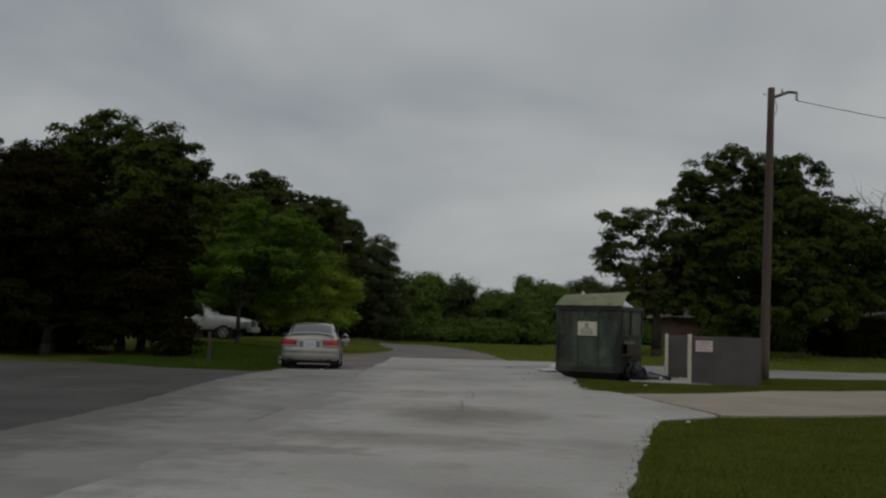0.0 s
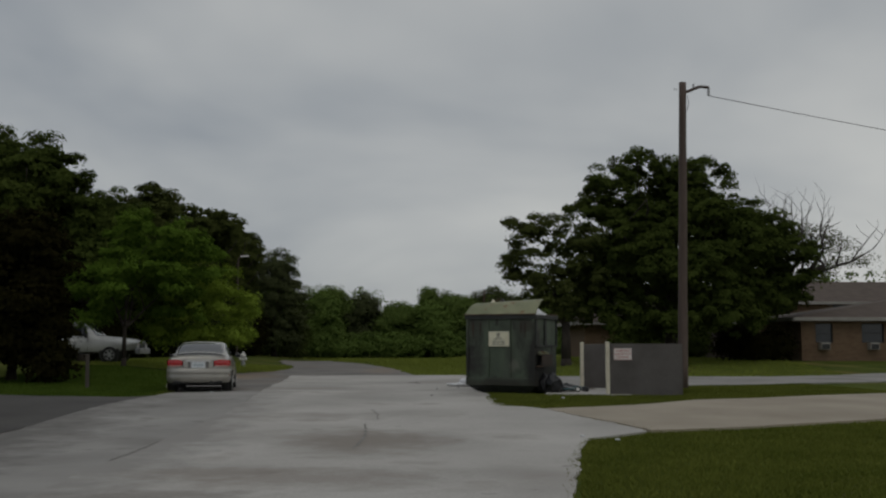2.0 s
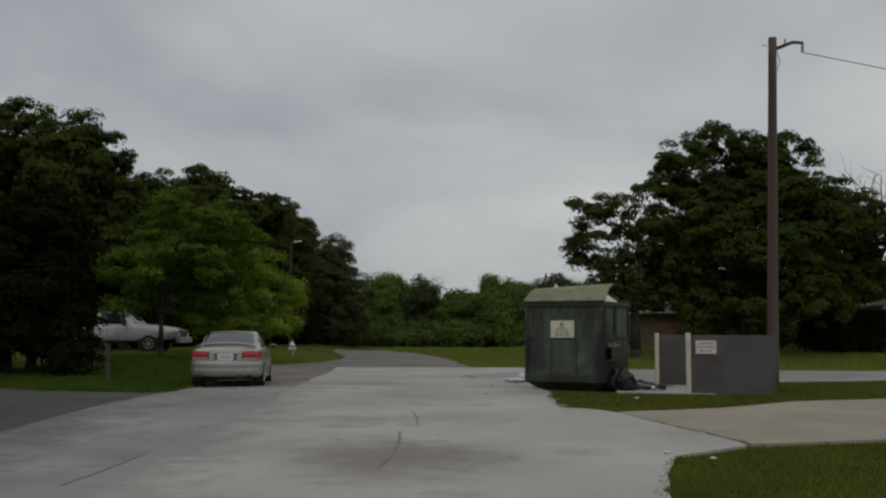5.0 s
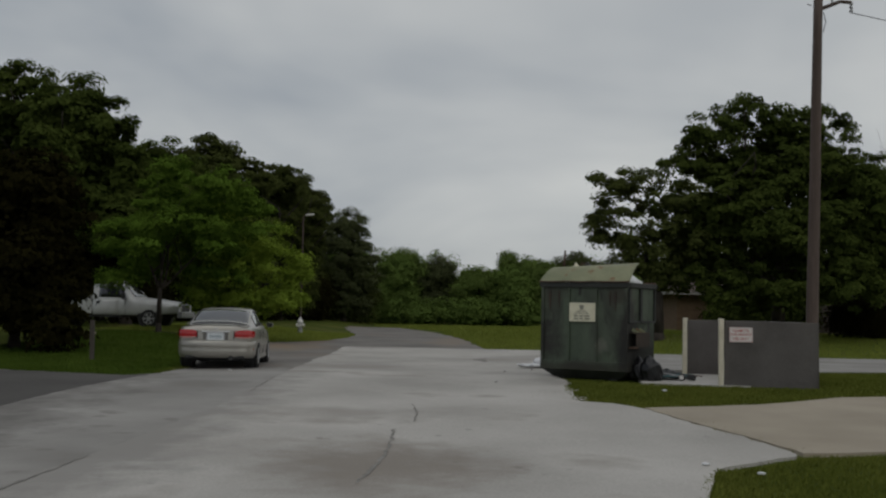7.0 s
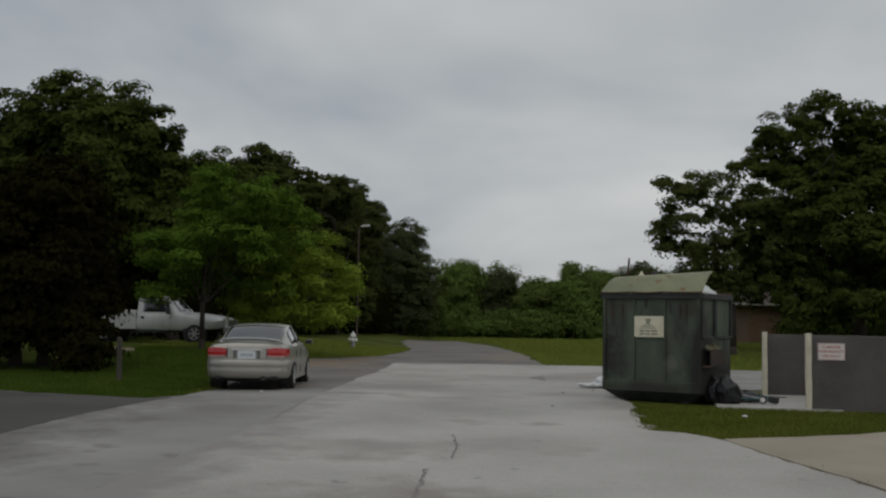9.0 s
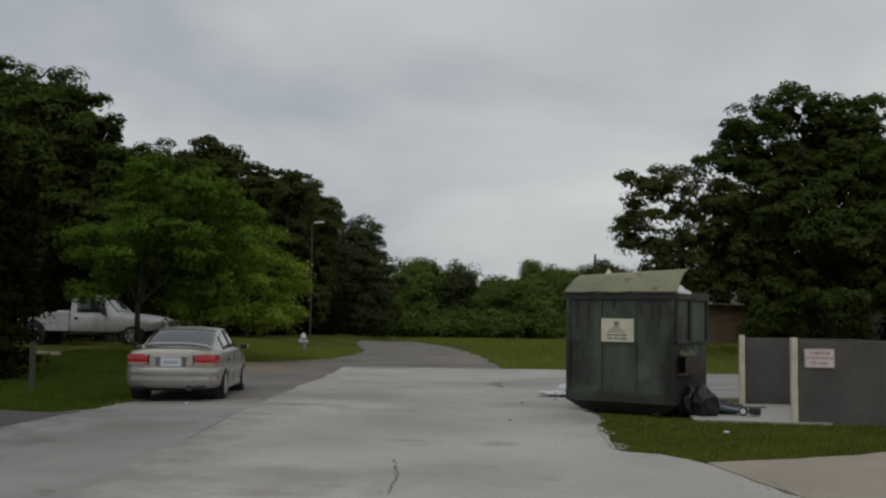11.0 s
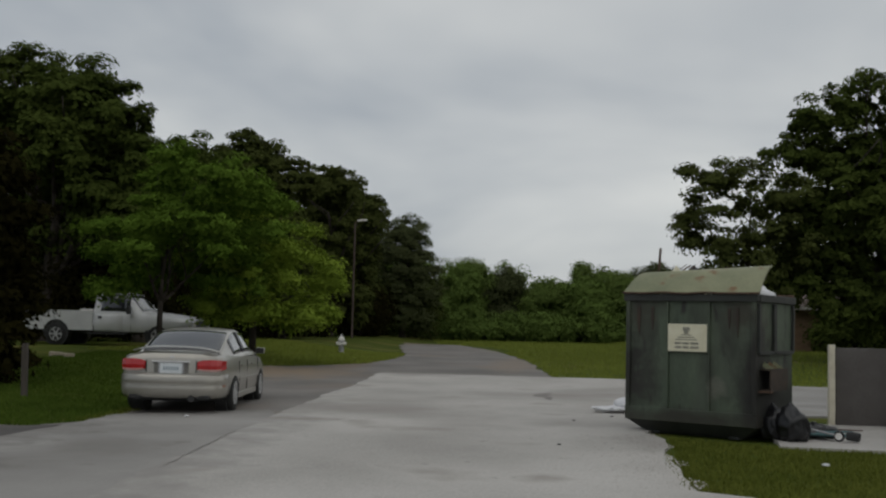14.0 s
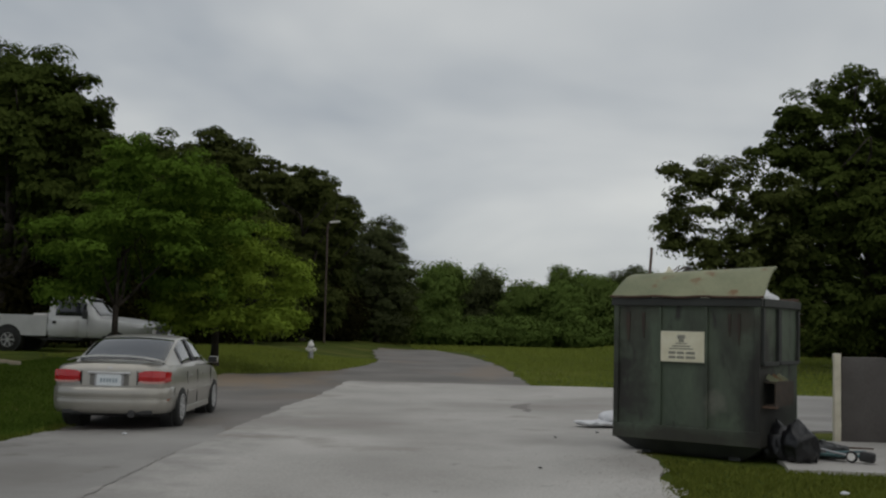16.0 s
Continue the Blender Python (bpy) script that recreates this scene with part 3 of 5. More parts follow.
tree(-9.7, 95.5, [(0.0, 0, 7.9, 1.7, 1.6, 1.25), (-0.1, 0, 6.5, 2.2, 2.0, 1.5), (0.3, 0, 5.2, 2.4, 2.2, 1.5), (0.5, 0, 3.4, 2.5, 2.2, 1.7), (-0.2, 0, 1.6, 2.5, 2.2, 1.5)], 22000, 0.22, LEAF_VINE, 54, "tall narrow tree overgrown with climbing vines", 0.25, 2.0)
# the low wood that closes the lane
for bx, by, w, ht, sd in ((-6.5, 105, 2.4, 6.2, 61), (-5.2, 107, 1.9, 7.0, 62), (-2.4, 108, 2.6, 6.1, 63), (1.2, 107, 2.8, 5.4, 64), (4.6, 106, 2.7, 5.2, 65), (8.4, 107, 3.2, 5.6, 66),
                          (12.5, 108, 3.4, 6.0, 67), (16.8, 108, 3.4, 6.4, 68), (-10.5, 108, 3.2, 7.0, 69), (6.0, 122, 4.5, 7.6, 70), (12.0, 122, 4.5, 7.2, 71), (-14, 104, 3.6, 8.5, 72),
                          (21.5, 108, 4.2, 7.0, 73), (27, 108, 4.4, 7.4, 74)):
    tree(bx, by, blob_set(random.Random(sd), 18, w, w, 0.0, ht, 1.2), 14000, 0.28, (LEAF_FAR, LEAF_SHRUB, LEAF_FAR, LEAF_VINE)[sd % 4], sd, "round green woodland tree with leaves to the ground", 0.2, 1.2, name="woodland_tree", clump=0.8, flat=0.7, even=True)


# ---- the rubbish bin ----
def text_mesh(words, size, mat, parent, at, name="lettering"):
    curve = bpy.data.curves.new(name, "FONT")
    curve.body, curve.size, curve.align_x, curve.align_y, curve.extrude = words, size, "CENTER", "CENTER", 0.001
    curve.offset = size * 0.018
    tmp = new("tmp", curve)
    me = bpy.data.meshes.new_from_object(tmp.evaluated_get(bpy.context.evaluated_depsgraph_get()))
    bpy.data.objects.remove(tmp)
    me.materials.clear()
    me.materials.append(mat)
    ob = new(name, me)
    ob.parent = parent
    ob.matrix_basis = at
    return ob


def crumple(bm, amount, seed, scale=5.0):
    off = Vector((seed * 3.1, seed * 1.7, seed * 0.9))
    for v in bm.verts:
        v.co += noise.noise_vector(v.co * scale + off) * amount + noise.noise_vector(v.co * scale * 2.7 + off) * amount * 0.5


def make_bin():
    L, W, rim = 2.06, 1.53, 2.12
    root = thing("dumpster", pose(3.25, 31.13, h(2.2, 30.4) + 0.02, 0, 0, -31.5),
                 "dented dark green steel dumpster overfilled with rubbish, half on the grass", "dumpster")
    lx, wy, t = L / 2, W / 2, 0.05
    # open steel body: four sheet walls that taper in below
    bm = bmesh.new()
    levels = [(0.2, 0.0), (0.4, 0.0), (rim, 0.0)]
    ring = lambda z, c, g: [(-lx + c + g, -wy + c * 0.7 + g, z), (lx - c - g, -wy + c * 0.7 + g, z), (lx - c - g, wy - c * 0.7 - g, z), (-lx + c + g, wy - c * 0.7 - g, z)]
    loft(bm, [ring(z, c, 0) for z, c in levels] + [ring(rim, 0, t), ring(0.24, 0, t)], caps=False)
    bm.faces.new([v for v in bm.verts if abs(v.co.z - 0.2) < 1e-4])
    bm.faces.new([v for v in bm.verts if abs(v.co.z - 0.24) < 1e-4])
    bmesh.ops.recalc_face_normals(bm, faces=bm.faces)
    # small dents
    bmesh.ops.subdivide_edges(bm, edges=[e for e in bm.edges if e.calc_length() > 0.9], cuts=7, use_grid_fill=True)
    for v in bm.verts:
        if 0.45 < v.co.z < rim - 0.1:
            v.co += noise.noise_vector(v.co * 1.6) * 0.018
    part("body", bm, BIN, root)
    # tapering base: the shadow under the bin is given as dark colour
    bm = bmesh.new()
    part("base", loft(bm, [ring(0.0, 0.3, 0), ring(0.06, 0.2, 0), ring(0.197, 0.012, 0)]), BIN_DARK, root, "tapering base coloured dark as the shade beneath")
    # rim angle, lower band, ribs
    for size, at in (((L + 0.08, 0.07, 0.11), (0, -wy - 0.02, rim - 0.05)), ((L + 0.08, 0.07, 0.11), (0, wy + 0.02, rim - 0.05)),
                     ((0.07, W - 0.04, 0.11), (-lx - 0.02, 0, rim - 0.05)), ((0.07, W - 0.04, 0.11), (lx + 0.02, 0, rim - 0.05))):
        part("rim", boxes((size, at, (0, 0, 0), 0.012)), BIN_DARK, root, "dark folded steel rim")
    part("band", boxes(((L + 0.03, 0.04, 0.2), (0, -wy - 0.012, 0.3), (0, 0, 0), 0.01)), BIN, root)
    for x in (-0.345, 0.315):
        part("rib", boxes(((0.035, 0.05, rim - 0.52), (x, -wy - 0.02, 0.4 + (rim - 0.52) / 2), (0, 0, 0), 0.008)), BIN, root)
    for x in (-lx + 0.03, lx - 0.03):
        part("corner_post", boxes(((0.07, 0.05, rim - 0.5), (x, -wy - 0.015, 0.4 + (rim - 0.5) / 2), (0, 0, 0), 0.01)), BIN, root)
    # end panels with recesses above the fork pocket
    for y0, y1 in ((-wy + 0.04, -0.12), (-0.06, wy - 0.05)):
        bm = bmesh.new()
        z0, z1 = 1.28, rim - 0.12
        for size, at in (((0.05, y1 - y0, 0.05), (lx + 0.02, (y0 + y1) / 2, z0)), ((0.05, 0.05, z1 - z0), (lx + 0.02, y0, (z0 + z1) / 2)), ((0.05, 0.05, z1 - z0), (lx + 0.02, y1, (z0 + z1) / 2))):
            box(bm, size, at)
        part("end_frame", bm, BIN_DARK, root)
    for side, out, y0, y1 in ((1, 0.15, -0.62, 0.1), (-1, 0.06, -0.2, 0.5)):
        bm = bmesh.new()
        x0, x1, ym = side * lx, side * (lx + out), (y0 + y1) / 2
        for z in (0.74, 1.04):
            box(bm, (out, y1 - y0, 0.02), ((x0 + x1) / 2, ym, z))
        box(bm, (0.02, y1 - y0, 0.32), (x1, ym, 0.89))
        part("fork_pocket", bm, STAIN if side > 0 else BIN_DARK, root, "dark rusted steel fork pocket")
        if side > 0:
            for k in range(3):
                part("gusset", boxes(((0.15, 0.014, 0.07), (lx + 0.08, y0 + 0.08 + 0.2 * k, 1.08), (0, 32, 0))), LID, root, "pale green steel gusset")
            part("pocket_lip", boxes(((0.2, 0.1, 0.03), (lx + 0.09, y0 - 0.02, 0.72), (0, 0, 0), 0.008)), RUST, root)
    # sloping front lid, tilted higher at one end, and the folded-back rear lid
    bm = bmesh.new()
    n, rows = 14, []
    for k in range(7):
        v = k / 6
        rows.append([(-lx - 0.04 + (L + 0.1) * i / n + 0.05 * v * (1 - i / n) * 2, -wy - 0.06 + 0.52 * v,
                      rim + 0.03 + (0.33 + 0.09 * i / n) * math.sin(v * 1.45) + 0.004 * math.sin(i * 1.7) * (1 - v)) for i in range(n + 1)])
    loft(bm, rows, caps=False, closed=False)
    bmesh.ops.solidify(bm, geom=bm.faces[:], thickness=0.025)
    part("lid", bm, LID, root, "faded yellow-green lid with rust stains")
    bm = bmesh.new()
    for i in range(n):
        z0, z1 = (rim + 0.02 + 0.004 * math.sin(k * 1.7) + 0.006 * math.sin(k * 5.1) for k in (i, i + 1))
        xa, xb = (-lx - 0.05 + (L + 0.12) * k / n for k in (i, i + 1))
        tube(bm, (xa, -wy - 0.075, z0), (xb, -wy - 0.075, z1), 0.016, 0.016, 6)
    part("lid_edge", bm, RUST, root, "rusted front edge of the lid")
    part("lid_hinge", tube(bmesh.new(), (-lx, wy + 0.05, rim + 0.02), (lx, wy + 0.05, rim + 0.02), 0.025), RUST, root)
    part("chute_rod", tube(bmesh.new(), (-lx + 0.2, -0.18, rim - 0.2), (-lx + 0.26, -0.16, rim + 0.75), 0.022, 0.02, 8), RUST, root, "thin rusty rod standing up")
    # sticker
    sticker = part("sticker", boxes(((0.62, 0.006, 0.41), (-0.015, -wy - 0.05, 1.47), (0, 0, 0))), PAPER, root, "cream sticker with unreadable print")
    part("logo", boxes(((0.11, 0.003, 0.05), (-0.03, -wy - 0.0545, 1.6)), ((0.07, 0.003, 0.05), (-0.03, -wy - 0.0545, 1.55)), ((0.16, 0.003, 0.014), (-0.03, -wy - 0.0545, 1.51))), PRINT, sticker)
    for z, w in ((1.475, 0.26), (1.44, 0.34)):
        part("small_print", boxes(((w, 0.003, 0.016), (-0.03, -wy - 0.0545, z))), PRINT, sticker)
    for z in (1.385, 1.325):
        bm = bmesh.new()
        for x, w in ((-0.14, 0.1), (-0.02, 0.1), (0.12, 0.13)):
            box(bm, (w, 0.003, 0.034), (x - 0.02, -wy - 0.0545, z))
        part("print_bar", bm, PRINT, sticker)
    # rust runs below the rim
    for x, w, hh in ((-0.83, 0.05, 0.4), (-0.6, 0.04, 0.36), (0.62, 0.035, 0.3), (0.75, 0.03, 0.42)):
        bm = bmesh.new()
        pts = [(-w / 2, 0), (w / 2, 0), (w * 0.6, -hh * 0.4), (w * 0.15, -hh), (-w * 0.2, -hh * 0.9), (-w * 0.6, -hh * 0.35)]
        bm.faces.new([bm.verts.new((x + a, -wy - 0.016, rim - 0.2 + b)) for a, b in pts])
        ex = bmesh.ops.extrude_face_region(bm, geom=bm.faces[:])
        for v in ex["geom"]:
            if isinstance(v, bmesh.types.BMVert):
                v.co.y += 0.03
        bmesh.ops.recalc_face_normals(bm, faces=bm.faces)
        part("rust_run", bm, STAIN, root, "dark rust run")
    for x in (-0.7, 0.7):
        for y in (-0.45, 0.45):
            part("skid", boxes(((0.16, 0.3, 0.08), (x * 0.9, y, 0.03), (0, 0, 0), 0.01)), BIN_DARK, root)
    return root


dumpster = make_bin()


def sack(name, x, y, z, size, mat, seed, label, category, lean=0.0):
    bm = bmesh.new()
    bmesh.ops.create_icosphere(bm, subdivisions=4, radius=1.0)
    for v in bm.verts:
        u = max(-0.55, v.co.z)
        k = 1.0 if u < 0.4 else 1.0 - 0.75 * ((u - 0.4) / 0.6) ** 0.8
        v.co = Vector((v.co.x * k * size[0] + lean * (u + 0.55), v.co.y * k * size[1], (u + 0.55) / 1.55 * size[2]))
    crumple(bm, 0.075 * max(size), seed, 5.0 / max(size))
    low = min(v.co.z for v in bm.verts)
    for v in bm.verts:
        v.co.z -= low
    ob = link(name, bm, mat, smooth=True)
    ob.matrix_world = pose(x, y, z, 0, 0, seed * 40)
    return tagged(ob, label, category)


# rubbish in and round the bin
dm = dumpster.matrix_basis.copy()


def in_bin(x, y, z):
    return dm @ Vector((x, y, z))


fill = bmesh.new()
bmesh.ops.create_grid(fill, x_segments=26, y_segments=18, size=0.5)
for v in fill.verts:
    v.co = Vector((v.co.x * 1.94, v.co.y * 1.41, 1.92 + 0.2 * noise.noise(v.co * 7.0) + 0.12 * noise.noise(v.co * 15.0)))
ob = link("rubbish_heap", fill, BAG, smooth=False)
ob.matrix_world = dm
tagged(ob, "heap of dark rubbish filling the bin", "rubbish", kind="stuff")
for bx, by, bz, s, mt, sd, lab in ((0.66, 0.25, 1.9, (0.26, 0.3, 0.42), WHITE_BAG, 1, "torn white rubbish bag on top of the heap"),
                                   (0.68, -0.12, 1.9, (0.22, 0.26, 0.4), WHITE_BAG, 2, "crumpled white plastic bag at the bin's edge"),
                                   (-0.35, 0.25, 2.02, (0.36, 0.24, 0.38), PAPER, 3, "pale crumpled sack on the heap"),
                                   (-0.55, -0.08, 2.05, (0.3, 0.17, 0.5), PAPER, 10, "pale torn sack showing over the lid"),
                                   (-0.25, -0.05, 2.05, (0.24, 0.16, 0.56), BAG, 11, "black bag showing over the lid"),
                                   (-0.05, 0.4, 2.0, (0.34, 0.24, 0.36), BAG, 4, "black rubbish bag on the heap"),
                                   (0.35, 0.42, 1.98, (0.3, 0.24, 0.5), BAG, 6, "black rubbish bag wedged under the lid")):
    p = in_bin(bx, by, bz)
    sack("rubbish_bag", p.x, p.y, p.z, s, mt, sd, lab, "rubbish bag")
sack("rubbish_bag", 4.3, 30.1, h(4.2, 30.3) + 0.045, (0.24, 0.23, 0.54), BAG, 5, "knotted black rubbish bag leaning on the dumpster", "rubbish bag", 0.05)
sack("rubbish_bag", 4.06, 30.3, h(4.2, 30.3) + 0.045, (0.22, 0.22, 0.52), BAG, 7, "slack black rubbish bag beside the dumpster", "rubbish bag", -0.03)
sack("plastic_sheet", 2.4, 34.4, h(2.0, 34) + 0.045, (0.42, 0.3, 0.3), WHITE_BAG, 8, "crumpled white plastic sheet on the concrete", "plastic sheet")
sack("plastic_sheet", 2.02, 34.3, h(1.7, 34) + 0.045, (0.42, 0.22, 0.09), WHITE_BAG, 9, "flattened white plastic film on the concrete", "plastic sheet")
for x, y, s in ((3.48, 18.55, 0.045), (4.1, 27.6, 0.05), (3.0, 19.1, 0.05), (-5.1, 31.3, 0.04)):
    sack("litter", x, y, h(x, y) + 0.05, (s, s * 0.8, s * 0.7), WHITE_BAG, int(s * 100), "scrap of white litter on the ground", "litter")
for x, y, s in ((1.9, 33.2, 0.035), (1.2, 32.2, 0.03), (0.9, 28.8, 0.03)):
    sack("litter", x, y, h(x, y) + 0.045, (s, s * 0.8, s * 0.5), TRIM_DARK, int(s * 100), "dark scrap of litter on the concrete", "litter")


def make_scooter():
    """A broken toy scooter lying on its side."""
    z = h(5.0, 30.7) + 0.05
    root = thing("toy_scooter", pose(4.66, 30.46, z, 0, 0, -30), "broken black and teal toy scooter lying on the slab", "scooter")
    teal = material("teal_paint", (0.05, 0.12, 0.13), (0.09, 0.18, 0.19), 0.4, 6, 60, 0)
    part("deck", boxes(((0.62, 0.16, 0.06), (0.0, 0, 0.08), (8, 3, 0), 0.015)), TRIM_DARK, root)
    part("stem", tube(bmesh.new(), (-0.1, -0.12, 0.07), (0.5, -0.1, 0.09), 0.022), teal, root, "teal steel stem")
    part("fork", tube(bmesh.new(), (-0.45, -0.02, 0.17), (-0.05, -0.1, 0.09), 0.02), teal, root)
    part("frame_tube", tube(bmesh.new(), (-0.3, -0.16, 0.2), (0.35, -0.2, 0.1), 0.014, 0.014, 8), STEEL, root, "bare bent tube")
    part("frame_tube", tube(bmesh.new(), (0.1, -0.2, 0.12), (0.55, 0.02, 0.14), 0.014, 0.014, 8), teal, root)
    part("shroud", boxes(((0.42, 0.26, 0.2), (-0.36, 0.08, 0.14), (10, 14, 12), 0.06)), TRIM_DARK, root)
    part("handle_grip", boxes(((0.2, 0.14, 0.13), (0.58, -0.06, 0.08), (0, 6, 8), 0.04)), TRIM_DARK, root)
    for x, y, zz in ((-0.38, -0.14, 0.12), (0.4, -0.15, 0.075)):
        w = part("wheel", tube(bmesh.new(), (x, y, zz), (x, y + 0.05, zz), 0.075, 0.075, 16), TYRE, root)
        part("hub", tube(bmesh.new(), (x, y - 0.008, zz), (x, y + 0.058, zz), 0.05, 0.05, 14), SIGN_WHITE, w, "white plastic hub")
    return root


make_scooter()
sack("cloth_heap", 4.72, 30.72, h(4.7, 30.7) + 0.05, (0.34, 0.2, 0.2), BAG, 13, "crumpled black cloth heaped on the slab", "cloth")
st = link("stick", tube(bmesh.new(), (5.2, 31.9, h(5, 32) + 0.065), (5.75, 31.8, h(5, 32) + 0.065), 0.014, 0.01, 6), RUST)
tagged(st, "thin dark stick lying on the slab", "stick")
for a, b, r in (((-0.82, -0.12, 2.28), (-0.3, -0.06, 2.6), 0.016), ((-0.62, 0.0, 2.4), (-0.2, -0.14, 2.57), 0.012), ((-0.7, -0.1, 2.38), (-0.42, 0.05, 2.62), 0.01)):
    st = link("stick", tube(bmesh.new(), in_bin(*a), in_bin(*b), r, r * 0.7, 6), RUST)
    tagged(st, "thin broken stick on the heap of rubbish", "stick")
bucket = bmesh.new()
tube(bucket, (0, 0, 0), (0.05, 0.0, 0.34), 0.11, 0.14, 14)
crumple(bucket, 0.015, 3, 6)
ob = link("broken_bucket", bucket, STEEL, smooth=True)
ob.matrix_world = pose(6.5, 32.55, h(6.1, 32) + 0.06, 0, 0, 0)
tagged(ob, "dented grey bucket against the enclosure wall", "bucket")


# ---- the enclosure ----
def make_enclosure():
    z = h(6.5, 30.5)
    root = thing("bin_enclosure", pose(0, 0, z), "low grey block bin enclosure with cream painted ends", "enclosure")

    def panel(name, a, b, top, thick):
        d = math.dist(a, b)
        bm = bmesh.new()
        ang = math.degrees(math.atan2(b[1] - a[1], b[0] - a[0]))
        box(bm, (d, thick, top + 0.25), ((a[0] + b[0]) / 2, (a[1] + b[1]) / 2, (top - 0.25) / 2), (0, 0, ang), 0.012)
        bmesh.ops.subdivide_edges(bm, edges=[e for e in bm.edges if e.calc_length() > 0.8], cuts=5, use_grid_fill=True)
        for v in bm.verts:
            v.co += noise.noise_vector(v.co * 2.3) * 0.008
        return part(name, bm, BLOCK, root)

    front = panel("front_panel", (5.66, 29.38), (7.52, 29.18), 1.36, 0.12)
    panel("rear_panel", (5.64, 33.0), (7.6, 32.95), 1.36, 0.12)
    panel("side_panel", (7.53, 29.25), (7.6, 32.88), 1.36, 0.12)
    for x, y in ((5.6, 29.385), (5.58, 33.0)):
        bm = boxes(((0.1, 0.15, 1.66), (x, y, 0.58), (0, 0, -4), 0.012))
        bmesh.ops.subdivide_edges(bm, edges=[e for e in bm.edges if e.calc_length() > 1], cuts=8, use_grid_fill=True)
        for v in bm.verts:
            v.co += noise.noise_vector(v.co * 5) * 0.01
        part("end_post", bm, CREAM, root, "chipped cream painted post")
    return root, front


enclosure, front_panel = make_enclosure()
SZ = h(6.1, 29.3)
sign = thing("notice", pose(5.98, 29.262, SZ + 1.1, 90, 0, -6.1) @ Matrix.Scale(0.86, 4), "white notice with red lettering on the block wall", "sign")
part("board", boxes(((0.55, 0.36, 0.008), (0, 0, 0))), SIGN_WHITE, sign)
bm = bmesh.new()
for size, at in (((0.52, 0.008, 0.003), (0, 0.165, 0.005)), ((0.52, 0.008, 0.003), (0, -0.165, 0.005)), ((0.008, 0.33, 0.003), (-0.26, 0, 0.005)), ((0.008, 0.33, 0.003), (0.26, 0, 0.005))):
    box(bm, size, at)
part("border", bm, SIGN_RED, sign)
for words, yy in (("DUMPSTER", 0.095), ("FOR PRIVATE", 0.0), ("USE ONLY", -0.095)):
    text_mesh(words, 0.082, SIGN_RED, sign, pose(0, yy, 0.006))


# ---- pole, lamp, hydrant ----
def make_pole():
    x, y = 8.72, 33.3
    root = thing("utility_pole", pose(x, y, h(x, y) - 0.05), "tall weathered wooden utility pole with a bracket and wire", "pole")
    bm = bmesh.new()
    rings = []
    for k in range(13):
        z = 9.5 * k / 12
        r = 0.155 - 0.045 * k / 12
        rings.append([(0.0165 * z + r * math.cos(a * math.tau / 14) * (1 + 0.03 * math.sin(a * 3 + k)), r * math.sin(a * math.tau / 14), z) for a in range(14)])
    part("shaft", loft(bm, rings), POLE, root, smooth=True)
    bm = bmesh.new()
    tube(bm, (0.2, 0, 9.18), (0.7, 0, 9.38), 0.05, 0.045, 8)
    tube(bm, (0.7, 0, 9.38), (0.98, 0, 9.36), 0.045, 0.045, 8)
    part("bracket", bm, POLE, root)
    part("insulator_pin", tube(bmesh.new(), (0.5, 0, 9.3), (0.5, 0, 9.46), 0.03, 0.03, 8), STEEL, root)
    bm = bmesh.new()
    for k in range(3):
        tube(bm, (0.97, 0, 9.34 - 0.09 * k), (0.97, 0, 9.28 - 0.09 * k), 0.05, 0.03, 10)
    part("insulator", bm, STEEL, root)
    part("step_bolt", tube(bmesh.new(), (0.0, 0, 9.27), (-0.12, 0, 9.3), 0.012, 0.012, 6), STEEL, root)
    bm = bmesh.new()
    tube(bm, (0.28, -0.02, 9.1), (0.34, -0.02, 8.85), 0.01, 0.01, 6)
    tube(bm, (0.34, -0.02, 8.85), (0.27, -0.02, 8.6), 0.01, 0.01, 6)
    part("ground_wire", bm, TRIM_DARK, root)
    bm = bmesh.new()
    last = None
    for k in range(33):
        u = k / 32
        p = (0.97 + 44 * u, 14 * u, 9.1 - 4.2 * u + 2.6 * u * u)
        if last:
            tube(bm, last, p, 0.011, 0.011, 5)
        last = p
    part("cable", bm, TRIM_DARK, root, "thin black cable")
    return root


make_pole()


def make_street_lamp():
    x, y = -10.95, 80.5
    root = thing("street_lamp", pose(x, y, h(x, y)), "slim grey street lamp at the edge of the wood", "street lamp")
    part("mast", tube(bmesh.new(), (0, 0, -0.1), (0, 0, 7.2), 0.065, 0.05, 10), POLE, root)
    bm = bmesh.new()
    tube(bm, (0, 0, 7.1), (0.12, 0, 7.3), 0.035, 0.035, 8)
    part("arm", tube(bm, (0.12, 0, 7.3), (0.3, 0, 7.34), 0.035, 0.03, 8), POLE, root)
    part("lamp_head", boxes(((0.6, 0.24, 0.12), (0.45, 0, 7.34), (0, -6, 0), 0.05)), SIGN_WHITE, root, "pale cobra-head lamp")


make_street_lamp()


